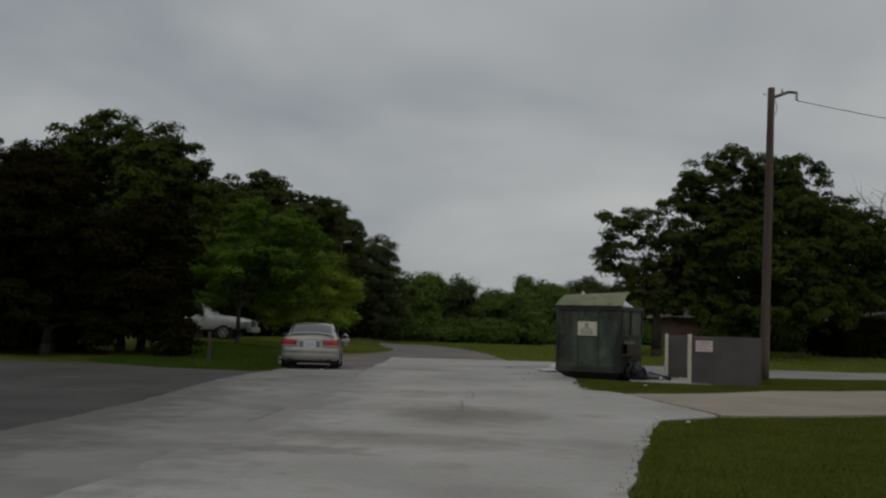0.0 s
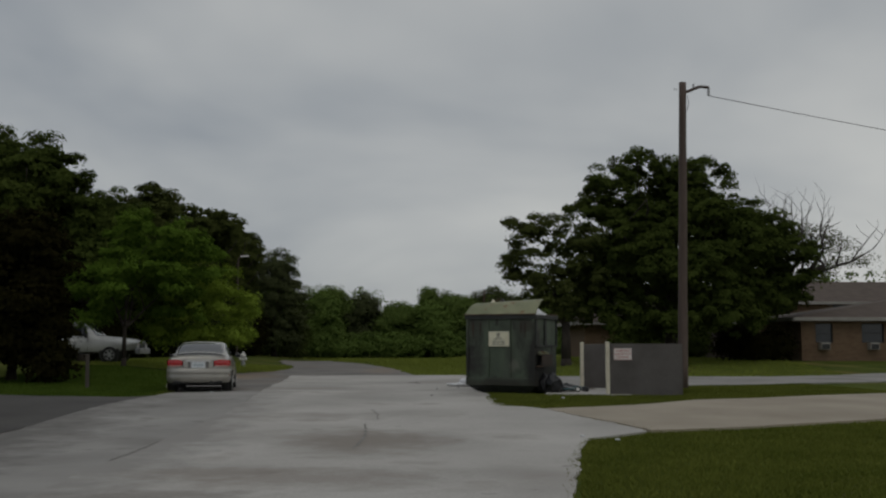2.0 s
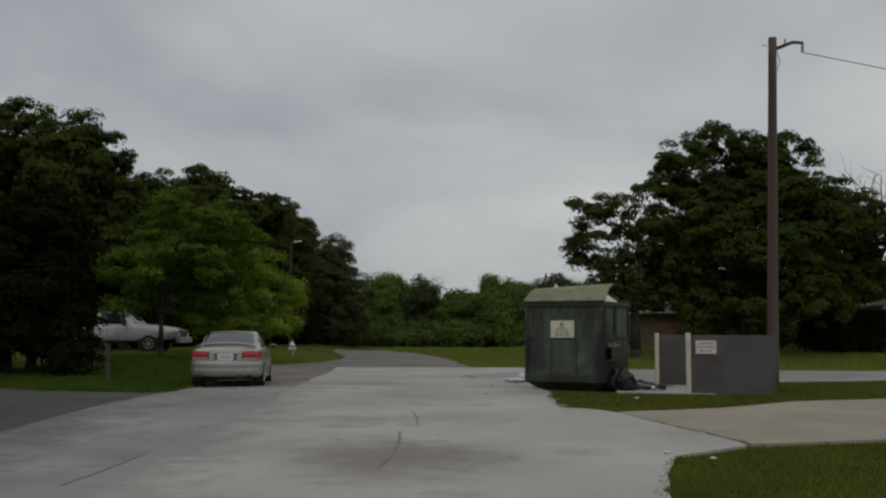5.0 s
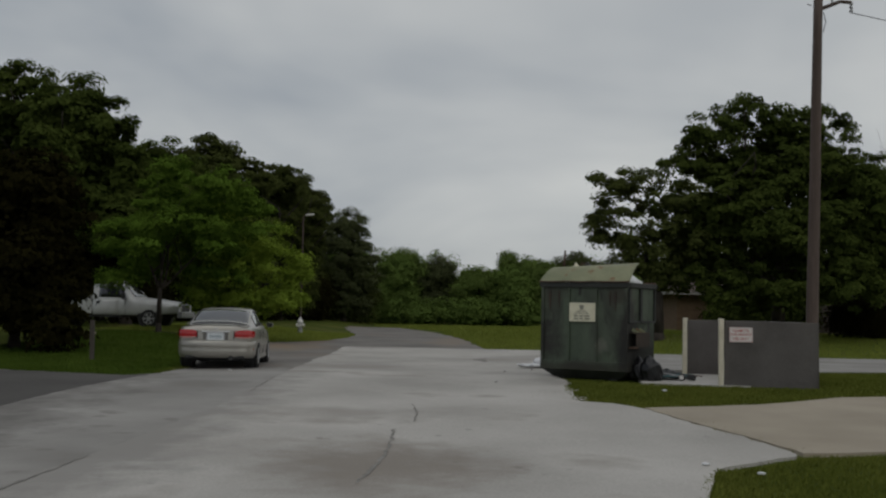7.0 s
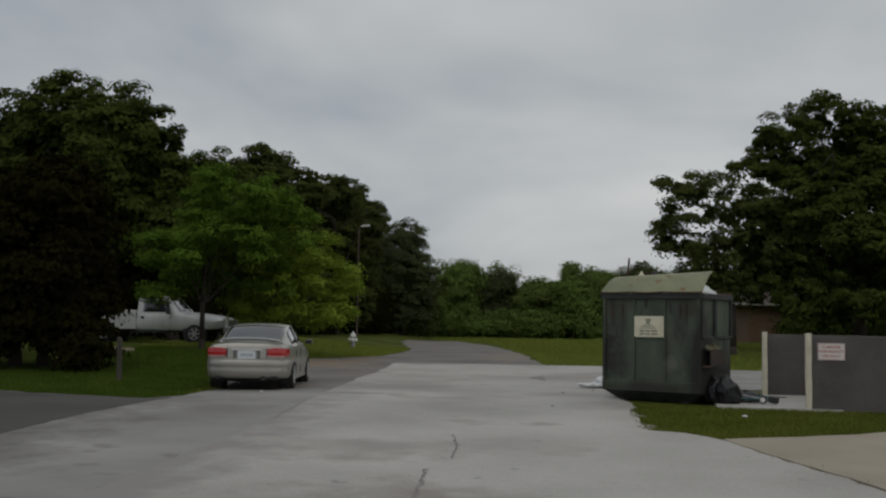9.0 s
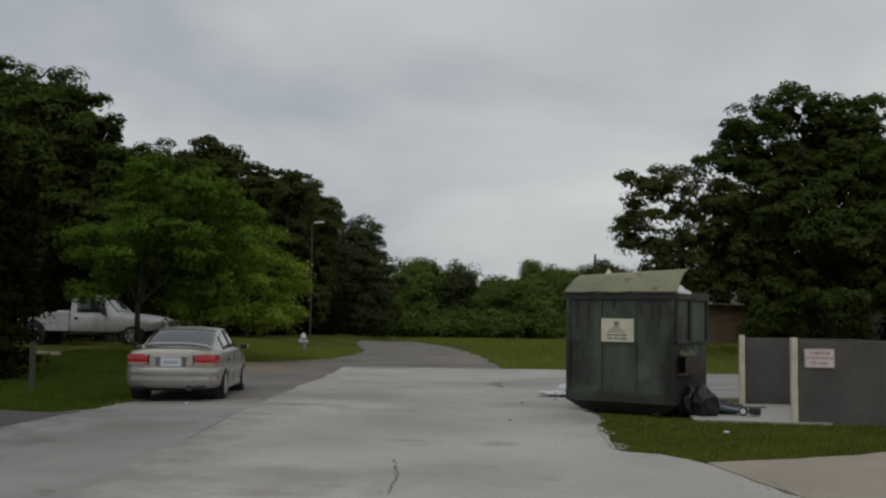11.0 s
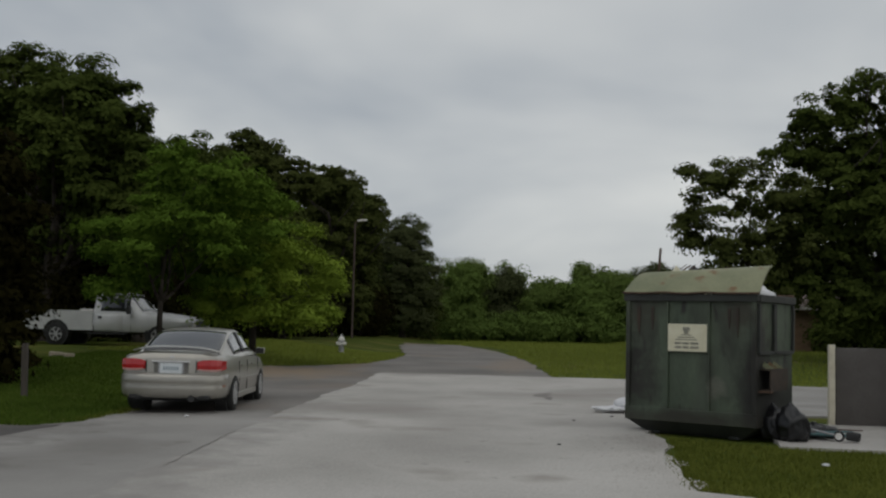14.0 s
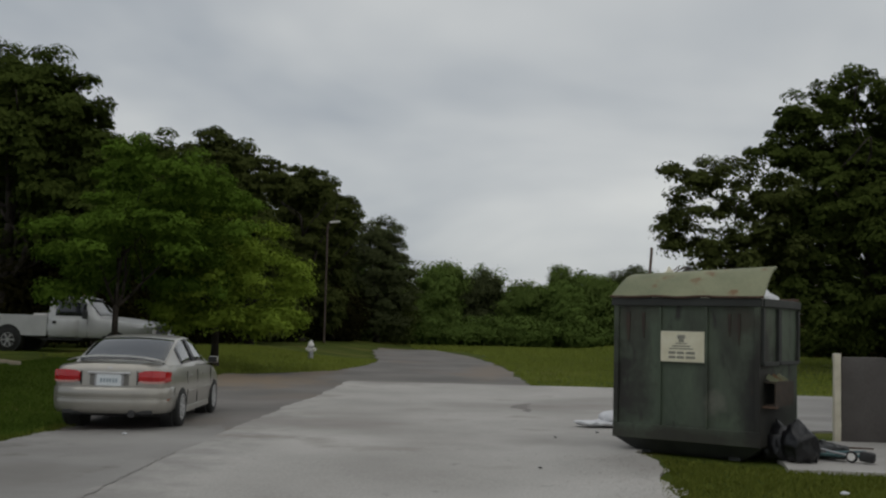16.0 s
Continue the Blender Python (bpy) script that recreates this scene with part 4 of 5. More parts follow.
def make_hydrant():
    x, y = -7.95, 60.6
    root = thing("fire_hydrant", pose(x, y, h(x, y) - 0.02), "white-topped silver fire hydrant in the grass", "hydrant")
    bm = bmesh.new()
    prof = [(0.0, 0.17), (0.04, 0.17), (0.05, 0.115), (0.5, 0.11), (0.52, 0.15), (0.56, 0.15)]
    part("barrel", loft(bm, [[(r * math.cos(a * math.tau / 16), r * math.sin(a * math.tau / 16), z) for a in range(16)] for z, r in prof]), STEEL, root, smooth=False)
    bm = bmesh.new()
    prof = [(0.56, 0.14), (0.62, 0.135), (0.69, 0.11), (0.74, 0.06), (0.76, 0.035), (0.82, 0.03)]
    part("bonnet", loft(bm, [[(r * math.cos(a * math.tau / 16), r * math.sin(a * math.tau / 16), z) for a in range(16)] for z, r in prof]), SIGN_WHITE, root, "white bonnet")
    for d in (Vector((1, -0.3, 0)), Vector((-1, 0.3, 0)), Vector((-0.3, -1, 0))):
        d = d.normalized()
        part("nozzle", tube(bmesh.new(), d * 0.09 + Vector((0, 0, 0.42)), d * 0.21 + Vector((0, 0, 0.42)), 0.075, 0.075, 12), SIGN_WHITE, root, "white capped nozzle")


make_hydrant()
bm = boxes(((0.11, 0.11, 1.1), (0, 0, 0.5), (1.5, -1, 12), 0.012))
post = link("wooden_post", bm, FENCE)
post.matrix_world = pose(-9.25, 34.1, h(-9.25, 34.1) - 0.02)
tagged(post, "short weathered wooden post beside the brush", "post")
for x, y, s in ((-12.4, 43.1, 0.3), (-13.0, 43.6, 0.38)):
    bm = boxes(((s, s * 0.7, 0.14), (0, 0, 0.05), (2, 3, 20), 0.03))
    crumple(bm, 0.02, 2, 3)
    ob = link("stepping_stone", bm, TAN)
    ob.matrix_world = pose(x, y, h(x, y))
    tagged(ob, "flat tan stone lying in the lawn", "stone", "stones in the lawn")


# ---- vehicles ----
def ring_from(half, y):
    """A closed ring across the car at y from half-section points (x, z), bottom centre to top centre."""
    return [(x, y, z) for x, z in half] + [(-x, y, z) for x, z in half[-2:0:-1]]


def make_wheel(root, x, y, r, width, side, rim_mat, spokes=7):
    w = part("wheel", bmesh.new(), TYRE, root)
    me = bmesh.new()
    prof = [(-0.5, 0.62), (-0.5, 0.93), (-0.36, 1.0), (0.36, 1.0), (0.5, 0.93), (0.5, 0.62)]
    loft(me, [[(x + u * width, y + r * q * math.cos(a * math.tau / 28), r + r * q * math.sin(a * math.tau / 28)) for a in range(28)] for u, q in prof], caps=False)
    part("tyre", me, TYRE, w, smooth=True)
    bm = bmesh.new()
    xo = x + side * width * 0.42
    loft(bm, [[(xo + side * dx, y + r * q * math.cos(a * math.tau / 28), r + r * q * math.sin(a * math.tau / 28)) for a in range(28)]
              for dx, q in ((-0.08, 0.64), (0.015, 0.65), (0.02, 0.58), (-0.02, 0.54))], caps=False)
    for k in range(spokes):
        a = math.tau * k / spokes
        box(bm, (0.025, r * 0.13, r * 0.5), (xo, y + math.cos(a) * r * 0.32, r + math.sin(a) * r * 0.32), (math.degrees(a) - 90, 0, 0))
    tube(bm, (xo - side * 0.05, y, r), (xo + side * 0.02, y, r), r * 0.15, r * 0.13, 14)
    part("rim", bm, rim_mat, w, "dull alloy rim")
    part("brake_disc", tube(bmesh.new(), (xo - side * 0.09, y, r), (xo - side * 0.05, y, r), r * 0.58, r * 0.58, 20), TRIM_DARK, w)
    return w


def carve(ob, centres, r, x0, x1):
    """Cuts round wheel arches (y, z) out of a body shell, on both sides."""
    bm = bmesh.new()
    for cy, cz in centres:
        for side in (-1, 1):
            tube(bm, (side * x0, cy, cz), (side * x1, cy, cz), r, r, 32)
    cutter = link("cutter", bm, TRIM_DARK)
    mod = ob.modifiers.new("arches", "BOOLEAN")
    mod.operation, mod.solver, mod.object = "DIFFERENCE", "EXACT", cutter
    me = bpy.data.meshes.new_from_object(ob.evaluated_get(bpy.context.evaluated_depsgraph_get()))
    ob.modifiers.clear()
    ob.data = me
    bpy.data.objects.remove(cutter)


def patch(f, us, vs, lift, thick=0.008):
    """A curved panel laid over the surface f(u, v), lifted off it by lift."""
    bm = bmesh.new()
    rows = []
    for u in us:
        row = []
        for v in vs:
            p, e = Vector(f(u, v)), 1e-3
            n = (Vector(f(u + e, v)) - p).cross(Vector(f(u, v + e)) - p)
            n = n.normalized() if n.length > 1e-12 else Vector((0, 0, 1))
            c = Vector((0, 0, 0.6))
            if n.dot(p - c) < 0:
                n = -n
            row.append(p + n * lift)
        rows.append(row)
    loft(bm, rows, caps=False, closed=False)
    bmesh.ops.solidify(bm, geom=bm.faces[:], thickness=thick)
    bmesh.ops.recalc_face_normals(bm, faces=bm.faces)
    return bm


def lerp_rows(rows, u):
    """Linear blend in a table whose first column is u."""
    for a, b in zip(rows, rows[1:]):
        if u <= b[0]:
            break
    k = (u - a[0]) / (b[0] - a[0])
    return [p + (q - p) * k for p, q in zip(a, b)]


def span(a, b, n):
    return [a + (b - a) * k / (n - 1) for k in range(n)]


def make_car():
    x, y = -5.8, 34.2
    root = thing("parked_car", pose(x, y, h(x, y) + 0.02, 0, 0, 5.5) @ Matrix.Scale(1.04, 4), "champagne silver four-door sedan with rear spoiler, parked on the lot", "car")
    # y, half width, bottom, shoulder, top centre
    table = [(-2.28, 0.70, 0.40, 0.84, 0.90), (-2.22, 0.79, 0.34, 0.93, 0.985), (-2.05, 0.84, 0.28, 0.955, 1.01), (-1.6, 0.868, 0.24, 0.95, 1.01), (-1.0, 0.88, 0.2, 0.935, 0.99),
             (0.0, 0.88, 0.19, 0.915, 0.96), (0.9, 0.88, 0.2, 0.895, 0.94), (1.5, 0.87, 0.22, 0.84, 0.89), (1.95, 0.83, 0.26, 0.75, 0.8), (2.2, 0.75, 0.3, 0.67, 0.7), (2.36, 0.6, 0.36, 0.58, 0.6)]

    def half(u):
        _, w, zb, zs, zt = lerp_rows(table, u)
        hh = zs - zb
        return [(0, zb), (w * 0.86, zb), (w * 0.955, zb + 0.06), (w * 0.985, zb + hh * 0.3), (w, zb + hh * 0.55), (w * 0.985, zb + hh * 0.78), (w * 0.945, zs - 0.03), (w * 0.89, zs),
                (w * 0.6, zt - 0.01), (w * 0.3, zt), (0, zt)]

    bm = bmesh.new()
    loft(bm, [ring_from(half(u), u) for u in sorted({*[r[0] for r in table], *span(-2.2, 2.2, 45)})])
    for e in bm.edges:
        e.smooth = e.calc_face_angle(0) < 0.7
    shell = part("body", bm, SILVER, root, smooth=True)
    carve(shell, [(-1.33, 0.31), (1.34, 0.31)], 0.375, 0.55, 1.2)
    for side in (-1, 1):
        for wy in (-1.33, 1.34):
            part("arch_liner", tube(bmesh.new(), (side * 0.6, wy, 0.32), (side * 0.79, wy, 0.32), 0.375, 0.375, 24), TRIM_DARK, root)
    # cabin: y, half width at the belt, half width at the roof, top
    cab = [(-1.72, 0.79, 0.66, 1.0), (-1.45, 0.80, 0.66, 1.09), (-1.1, 0.81, 0.645, 1.225), (-0.8, 0.815, 0.62, 1.325), (-0.5, 0.82, 0.60, 1.38), (-0.1, 0.82, 0.595, 1.40),
           (0.25, 0.82, 0.60, 1.385), (0.55, 0.82, 0.615, 1.30), (0.9, 0.81, 0.645, 1.13), (1.25, 0.80, 0.68, 0.93)]

    def cabin(u, v):
        """u along the car; v from one belt line (0) over the roof (0.5) to the other (1)."""
        _, wb, wr, zt = lerp_rows(cab, u)
        zb = 0.9
        s = abs(v - 0.5) * 2
        pts = [(0, 0, zt), (0.25, wr * 0.5, zt - 0.008), (0.5, wr * 0.92, zt - 0.03), (0.56, wr * 1.01, zt - 0.06 * (zt - zb) / 0.5), (1.0, wb, zb)]
        _, xx, zz = lerp_rows(pts, min(s, 0.9999))
        return (xx if v > 0.5 else -xx, u, zz)

    bm = bmesh.new()
    vs = [0, 0.1, 0.2, 0.22, 0.25, 0.32, 0.375, 0.44, 0.5, 0.56, 0.625, 0.68, 0.75, 0.78, 0.8, 0.9, 1]
    loft(bm, [[cabin(u, v) for v in vs] for u in sorted({*[c[0] for c in cab], *span(-1.7, 1.2, 24)})], caps=False, closed=False)
    part("cabin", bm, SILVER, root, smooth=True)
    part("rear_window", patch(cabin, span(-1.64, -0.7, 9), span(0.238, 0.762, 14), 0.008), CAR_GLASS, root, "tinted rear window", smooth=True)
    part("windscreen", patch(cabin, span(0.48, 1.18, 7), span(0.262, 0.738, 10), 0.008), CAR_GLASS, root, smooth=True)
    for side in (0, 1):
        va, vb = (0.785, 0.965) if side else (0.215, 0.035)
        for a, b in ((-1.1, -0.215), (-0.155, 0.78)):
            part("side_window", patch(cabin, span(a, b, 6), span(va, vb, 5), 0.006), CAR_GLASS, root, smooth=True)
        part("window_pillar", patch(cabin, span(-0.215, -0.155, 2), span(va, vb, 4), 0.009), TRIM_DARK, root)
        s = 1 if side else -1
        for yy in (-0.72, 0.32):
            part("door_handle", boxes(((0.03, 0.19, 0.035), (s * 0.882, yy, 0.76), (0, 0, 0), 0.01)), SILVER, root)
        for yy in (-0.98, -0.18, 0.98):
            part("door_seam", boxes(((0.012, 0.012, 0.52), (s * 0.872, yy, 0.58), (0, 0, 0))), TRIM_DARK, root)
        part("side_moulding", boxes(((0.02, 1.9, 0.05), (s * 0.878, 0, 0.52), (0, 0, 0), 0.008)), SILVER, root)
        part("sill", boxes(((0.05, 1.85, 0.09), (s * 0.84, 0, 0.24), (0, 0, 0), 0.015)), SILVER, root)
        mirror = part("mirror", boxes(((0.17, 0.09, 0.115), (s * 0.955, 0.72, 0.975), (0, 0, s * -12), 0.035)), SILVER, root)
        part("mirror_glass", boxes(((0.15, 0.008, 0.098), (s * 0.953, 0.671, 0.975), (0, 0, s * -12), 0.0)), TRIM_DARK, mirror)
        part("headlamp", boxes(((0.34, 0.12, 0.14), (s * 0.58, 2.2, 0.62), (-12, 0, s * -22), 0.03)), CLEAR_LENS, root)
        # tail lamp: wraps the corner, clear strip below
        bm = bmesh.new()
        rows = []
        for xx, yy, zt, zb in ((0.43, -2.305, 0.86, 0.73), (0.51, -2.305, 0.885, 0.71), (0.64, -2.302, 0.893, 0.705), (0.735, -2.28, 0.89, 0.708), (0.805, -2.232, 0.885, 0.715), (0.858, -2.08, 0.865, 0.745)):
            rows.append([(s * xx, yy, zb), (s * xx, yy - 0.012, (zt + zb) / 2), (s * xx, yy + 0.005, zt), (s * (xx - 0.06), yy + 0.1, zt), (s * (xx - 0.06), yy + 0.1, zb)])
        lamp = part("tail_lamp", loft(bm, rows), RED_LENS, root, "red tail lamp", smooth=False)
        bm = bmesh.new()
        rows = []
        for xx, yy, zt, zb in ((0.45, -2.318, 0.747, 0.728), (0.51, -2.322, 0.737, 0.71), (0.64, -2.318, 0.735, 0.706), (0.735, -2.297, 0.738, 0.71), (0.8, -2.25, 0.742, 0.718)):
            rows.append([(s * xx, yy, zb), (s * xx, yy, zt), (s * xx, yy + 0.05, zt), (s * xx, yy + 0.05, zb)])
        part("reversing_lens", loft(bm, rows), PINK_LENS, lamp, "pale pink reversing lens")
        part("rear_reflector", boxes(((0.01, 0.1, 0.03), (s * 0.835, -2.12, 0.47), (0, 0, s * -8), 0.0)), AMBER, root)
        for wy in (-1.33, 1.34):
            make_wheel(root, s * 0.782, wy, 0.31, 0.2, s, ALLOY)
    # rear bumper: wraps round, with a crease
    bm = bmesh.new()
    rows = []
    path = [(-0.868, -1.78), (-0.865, -2.0), (-0.82, -2.2), (-0.68, -2.34), (-0.4, -2.4), (0, -2.415), (0.4, -2.4), (0.68, -2.34), (0.82, -2.2), (0.865, -2.0), (0.868, -1.78)]
    for px, py in path:
        d = Vector((px, py + 1.4, 0)).normalized()
        q = lambda o, z: (px - d.x * o, py - d.y * o, z)
        rows.append([q(0.06, 0.27), q(0.015, 0.33), q(0.0, 0.46), q(0.014, 0.49), q(0.0, 0.52), q(0.005, 0.63), q(0.05, 0.66), q(0.14, 0.66), q(0.14, 0.27)])
    part("rear_bumper", loft(bm, rows), SILVER, root, smooth=True)
    bm = bmesh.new()
    rows = []
    for px, py in path:
        d = Vector((px, py + 1.4, 0)).normalized()
        rows.append([(px + d.x * o, py + d.y * o, z) for o, z in ((-0.02, 0.48), (0.004, 0.482), (0.004, 0.497), (-0.02, 0.499))])
    part("bumper_strip", loft(bm, rows), SILVER, root)
    part("undertray", boxes(((1.3, 0.5, 0.06), (0, -2.1, 0.29), (0, 0, 0), 0.01), ((1.5, 3.4, 0.05), (0, 0, 0.2), (0, 0, 0), 0.01)), TRIM_DARK, root)
    # boot lid panel with garnish, emblem and a flat panel whose grey gives the plate recess its shade
    part("boot_garnish", boxes(((0.62, 0.03, 0.028), (0, -2.3, 0.852), (0, 0, 0), 0.008)), CHROME, root, "bright garnish over the plate")
    part("plate_recess", boxes(((0.56, 0.02, 0.17), (0, -2.283, 0.755), (0, 0, 0), 0.006)), RECESS_SHADE, root, "flat grey panel for the shaded plate recess")
    plate = part("number_plate", boxes(((0.36, 0.012, 0.165), (0, -2.305, 0.748), (0, 0, 0), 0.003)), PLATE, root, "white number plate")
    bm = bmesh.new()
    for k in range(6):
        box(bm, (0.028, 0.003, 0.06), (-0.11 + 0.044 * k, -2.313, 0.745))
    part("plate_bar", bm, PLATE_INK, plate)
    part("plate_frame", boxes(((0.42, 0.008, 0.2), (0, -2.297, 0.748), (0, 0, 0))), STEEL, plate)
    part("emblem", boxes(((0.07, 0.01, 0.035), (0, -2.262, 0.925), (-28, 0, 0), 0.01)), STEEL, root)
    for s in (-1, 1):
        part("boot_seam", boxes(((0.012, 0.02, 0.2), (s * 0.405, -2.29, 0.78), (0, 0, 0))), TRIM_DARK, root)
    # spoiler: a bowed wing on two feet
    bm = bmesh.new()
    rows = []
    for k in range(13):
        u = -1 + k / 6
        e = abs(u) ** 3
        rows.append([(u * 0.72, -2.2 + 0.2 * e, 1.085 - 0.075 * e), (u * 0.72, -2.12 + 0.2 * e, 1.11 - 0.085 * e), (u * 0.72, -1.98 + 0.16 * e, 1.1 - 0.085 * e), (u * 0.72, -2.0 + 0.16 * e, 1.075 - 0.075 * e)])
    part("spoiler", loft(bm, rows), SILVER, root, "body-coloured boot spoiler")
    part("exhaust", tube(bmesh.new(), (0.36, -2.39, 0.27), (0.36, -2.05, 0.27), 0.055, 0.055, 12), TRIM_DARK, root)
    part("grille", boxes(((0.7, 0.04, 0.1), (0, 2.34, 0.55), (0, 0, 0), 0.01)), TRIM_DARK, root)
    part("antenna", tube(bmesh.new(), (0.7, -1.95, 0.98), (0.7, -1.97, 1.0), 0.01, 0.008, 6), TRIM_DARK, root)
    return root


make_car()


def make_truck():
    x, y = -14.6, 52.5
    root = thing("pickup_truck", pose(x, y, h(-14, 51.6) + 0.0, 0, 0, -92), "white full-size pickup truck parked on the lawn", "pickup truck")
    # along +y the truck points forward; half width 0.95
    bm = bmesh.new()
    table = [(0.42, 0.97, 0.52, 1.18, 1.24), (1.2, 0.97, 0.52, 1.16, 1.26), (1.9, 0.96, 0.55, 1.09, 1.21), (2.6, 0.95, 0.6, 1.0, 1.11), (2.98, 0.9, 0.66, 0.92, 1.0)]

    def half(u, tb):
        _, w, zb, zs, zt = lerp_rows(tb, u)
        return [(0, zb), (w * 0.93, zb), (w * 0.985, zb + 0.08), (w, zb + 0.3), (w * 0.99, zs - 0.1), (w * 0.94, zs), (w * 0.6, zt - 0.01), (0, zt)]

    loft(bm, [ring_from(half(u, table), u) for u in span(0.42, 2.98, 28)])
    for e in bm.edges:
        e.smooth = e.calc_face_angle(0) < 0.7
    shell = part("bonnet", bm, TRUCK_WHITE, root, smooth=True)
    carve(shell, [(1.72, 0.42)], 0.49, 0.55, 1.2)
    door_tb = [(-0.7, 0.97, 0.5, 1.17, 1.2), (0.42, 0.97, 0.5, 1.17, 1.2)]
    bm = bmesh.new()
    part("cab_body", loft(bm, [ring_from(half(u, door_tb), u) for u in span(-0.7, 0.415, 4)]), TRUCK_WHITE, root, smooth=True)
    cab = [(-0.7, 0.92, 0.74, 1.84), (-0.55, 0.93, 0.75, 1.93), (-0.1, 0.93, 0.76, 1.95), (0.3, 0.93, 0.755, 1.93), (0.52, 0.93, 0.75, 1.86), (1.05, 0.93, 0.8, 1.28), (1.12, 0.93, 0.82, 1.2)]

    def cabin(u, v):
        _, wb, wr, zt = lerp_rows(cab, u)
        zb = 1.14
        s = abs(v - 0.5) * 2
        pts = [(0, 0, zt), (0.3, wr * 0.6, zt - 0.006), (0.52, wr * 0.95, zt - 0.03), (0.58, wr * 1.02, zt - 0.07 * (zt - zb) / 0.8), (1.0, wb, zb)]
        _, xx, zz = lerp_rows(pts, min(s, 0.9999))
        return (xx if v > 0.5 else -xx, u, zz)

    bm = bmesh.new()
    vs = [0, 0.1, 0.2, 0.21, 0.24, 0.35, 0.5, 0.65, 0.76, 0.79, 0.8, 0.9, 1]
    loft(bm, [[cabin(u, v) for v in vs] for u in sorted({*[c[0] for c in cab], *span(-0.7, 1.12, 14)})], caps=False, closed=False)
    back = [v for v in bm.verts if abs(v.co.y + 0.7) < 1e-4]
    bm.faces.new(sorted(back, key=lambda v: math.atan2(v.co.z - 1.4, v.co.x)))
    part("cab_roof", bm, TRUCK_WHITE, root, smooth=False)
    part("windscreen", patch(cabin, span(0.54, 1.05, 6), span(0.26, 0.74, 9), 0.01), CAR_GLASS, root, smooth=True)
    for side in (0, 1):
        va, vb = (0.795, 0.97) if side else (0.205, 0.03)
        s = 1 if side else -1
        part("side_window", patch(cabin, span(-0.45, 0.62, 6), span(va, vb, 5), 0.008), CAR_GLASS, root, smooth=True)
        part("door_handle", boxes(((0.03, 0.14, 0.1), (s * 0.965, -0.45, 1.02), (0, 0, 0), 0.01)), TRIM_DARK, root)
        part("mirror", boxes(((0.2, 0.12, 0.3), (s * 1.1, 0.68, 1.3), (0, 0, s * -8), 0.04)), TRIM_DARK, root)
        for yy in (-0.68, 0.72):
            part("door_seam", boxes(((0.014, 0.014, 0.64), (s * 0.958, yy, 0.85), (0, 0, 0))), TRIM_DARK, root)
        part("bed_side", bedside(s), TRUCK_WHITE, root)
        part("headlamp", boxes(((0.3, 0.1, 0.22), (s * 0.72, 2.93, 0.84), (0, 0, s * -14), 0.03)), CLEAR_LENS, root)
        for wy in (-2.1, 1.72):
            part("arch_liner", tube(bmesh.new(), (s * 0.6, wy, 0.44), (s * 0.945, wy, 0.44), 0.48, 0.48, 24), TRIM_DARK, root)
            make_wheel(root, s * 0.84, wy, 0.39, 0.25, s, ALLOY, 6)
        part("running_board", boxes(((0.14, 1.5, 0.05), (s * 0.93, -0.2, 0.44), (0, 0, 0), 0.01)), TRIM_DARK, root)
        part("tail_lamp", boxes(((0.1, 0.08, 0.34), (s * 0.9, -3.39, 1.0), (0, 0, 0), 0.01)), RED_LENS, root)
    part("bed_floor", boxes(((1.7, 2.6, 0.06), (0, -2.04, 0.75), (0, 0, 0))), TRUCK_WHITE, root)
    part("tailgate", boxes(((1.6, 0.08, 0.6), (0, -3.36, 0.95), (0, 0, 0), 0.02)), TRUCK_WHITE, root)
    part("tool_box", boxes(((1.55, 0.5, 0.42), (0, -1.05, 1.1), (0, 0, 0), 0.03)), SIGN_WHITE, root, "pale tool box in the bed")
    part("chassis", boxes(((1.1, 5.8, 0.14), (0, -0.25, 0.5), (0, 0, 0), 0.02)), TRIM_DARK, root)
    part("grille", boxes(((1.15, 0.06, 0.34), (0, 2.96, 0.8), (0, 0, 0), 0.02)), TRIM_DARK, root, "dark grille")
    part("front_bumper", boxes(((1.9, 0.2, 0.26), (0, 3.02, 0.56), (0, 0, 0), 0.04)), STEEL, root)
    part("rear_bumper", boxes(((1.8, 0.16, 0.2), (0, -3.46, 0.56), (0, 0, 0), 0.03)), CHROME, root)
    part("light_bar", boxes(((0.5, 0.2, 0.12), (0, -0.05, 2.0), (0, 0, 0), 0.03)), AMBER, root, "amber roof light bar")
    return root


def bedside(s):
    """One side of the load bed with its wheel arch cut out."""
    out = [(-3.4, 0.55), (-2.62, 0.55)]
    out += [(-2.1 + 0.5 * math.cos(a), 0.42 + 0.5 * math.sin(a)) for a in span(math.pi - 0.27, 0.27, 11)]
    out += [(-1.59, 0.55), (-0.73, 0.55), (-0.73, 1.24), (-3.4, 1.26)]
    bm = bmesh.new()
    f = bm.faces.new([bm.verts.new((s * 0.86, a, b)) for a, b in out])
    ex = bmesh.ops.extrude_face_region(bm, geom=[f])
    for v in ex["geom"]:
        if isinstance(v, bmesh.types.BMVert):
            v.co.x = s * 0.965
    bmesh.ops.triangulate(bm, faces=[g for g in bm.faces if len(g.verts) > 4])
    bmesh.ops.recalc_face_normals(bm, faces=bm.faces)
    return bm


make_truck()


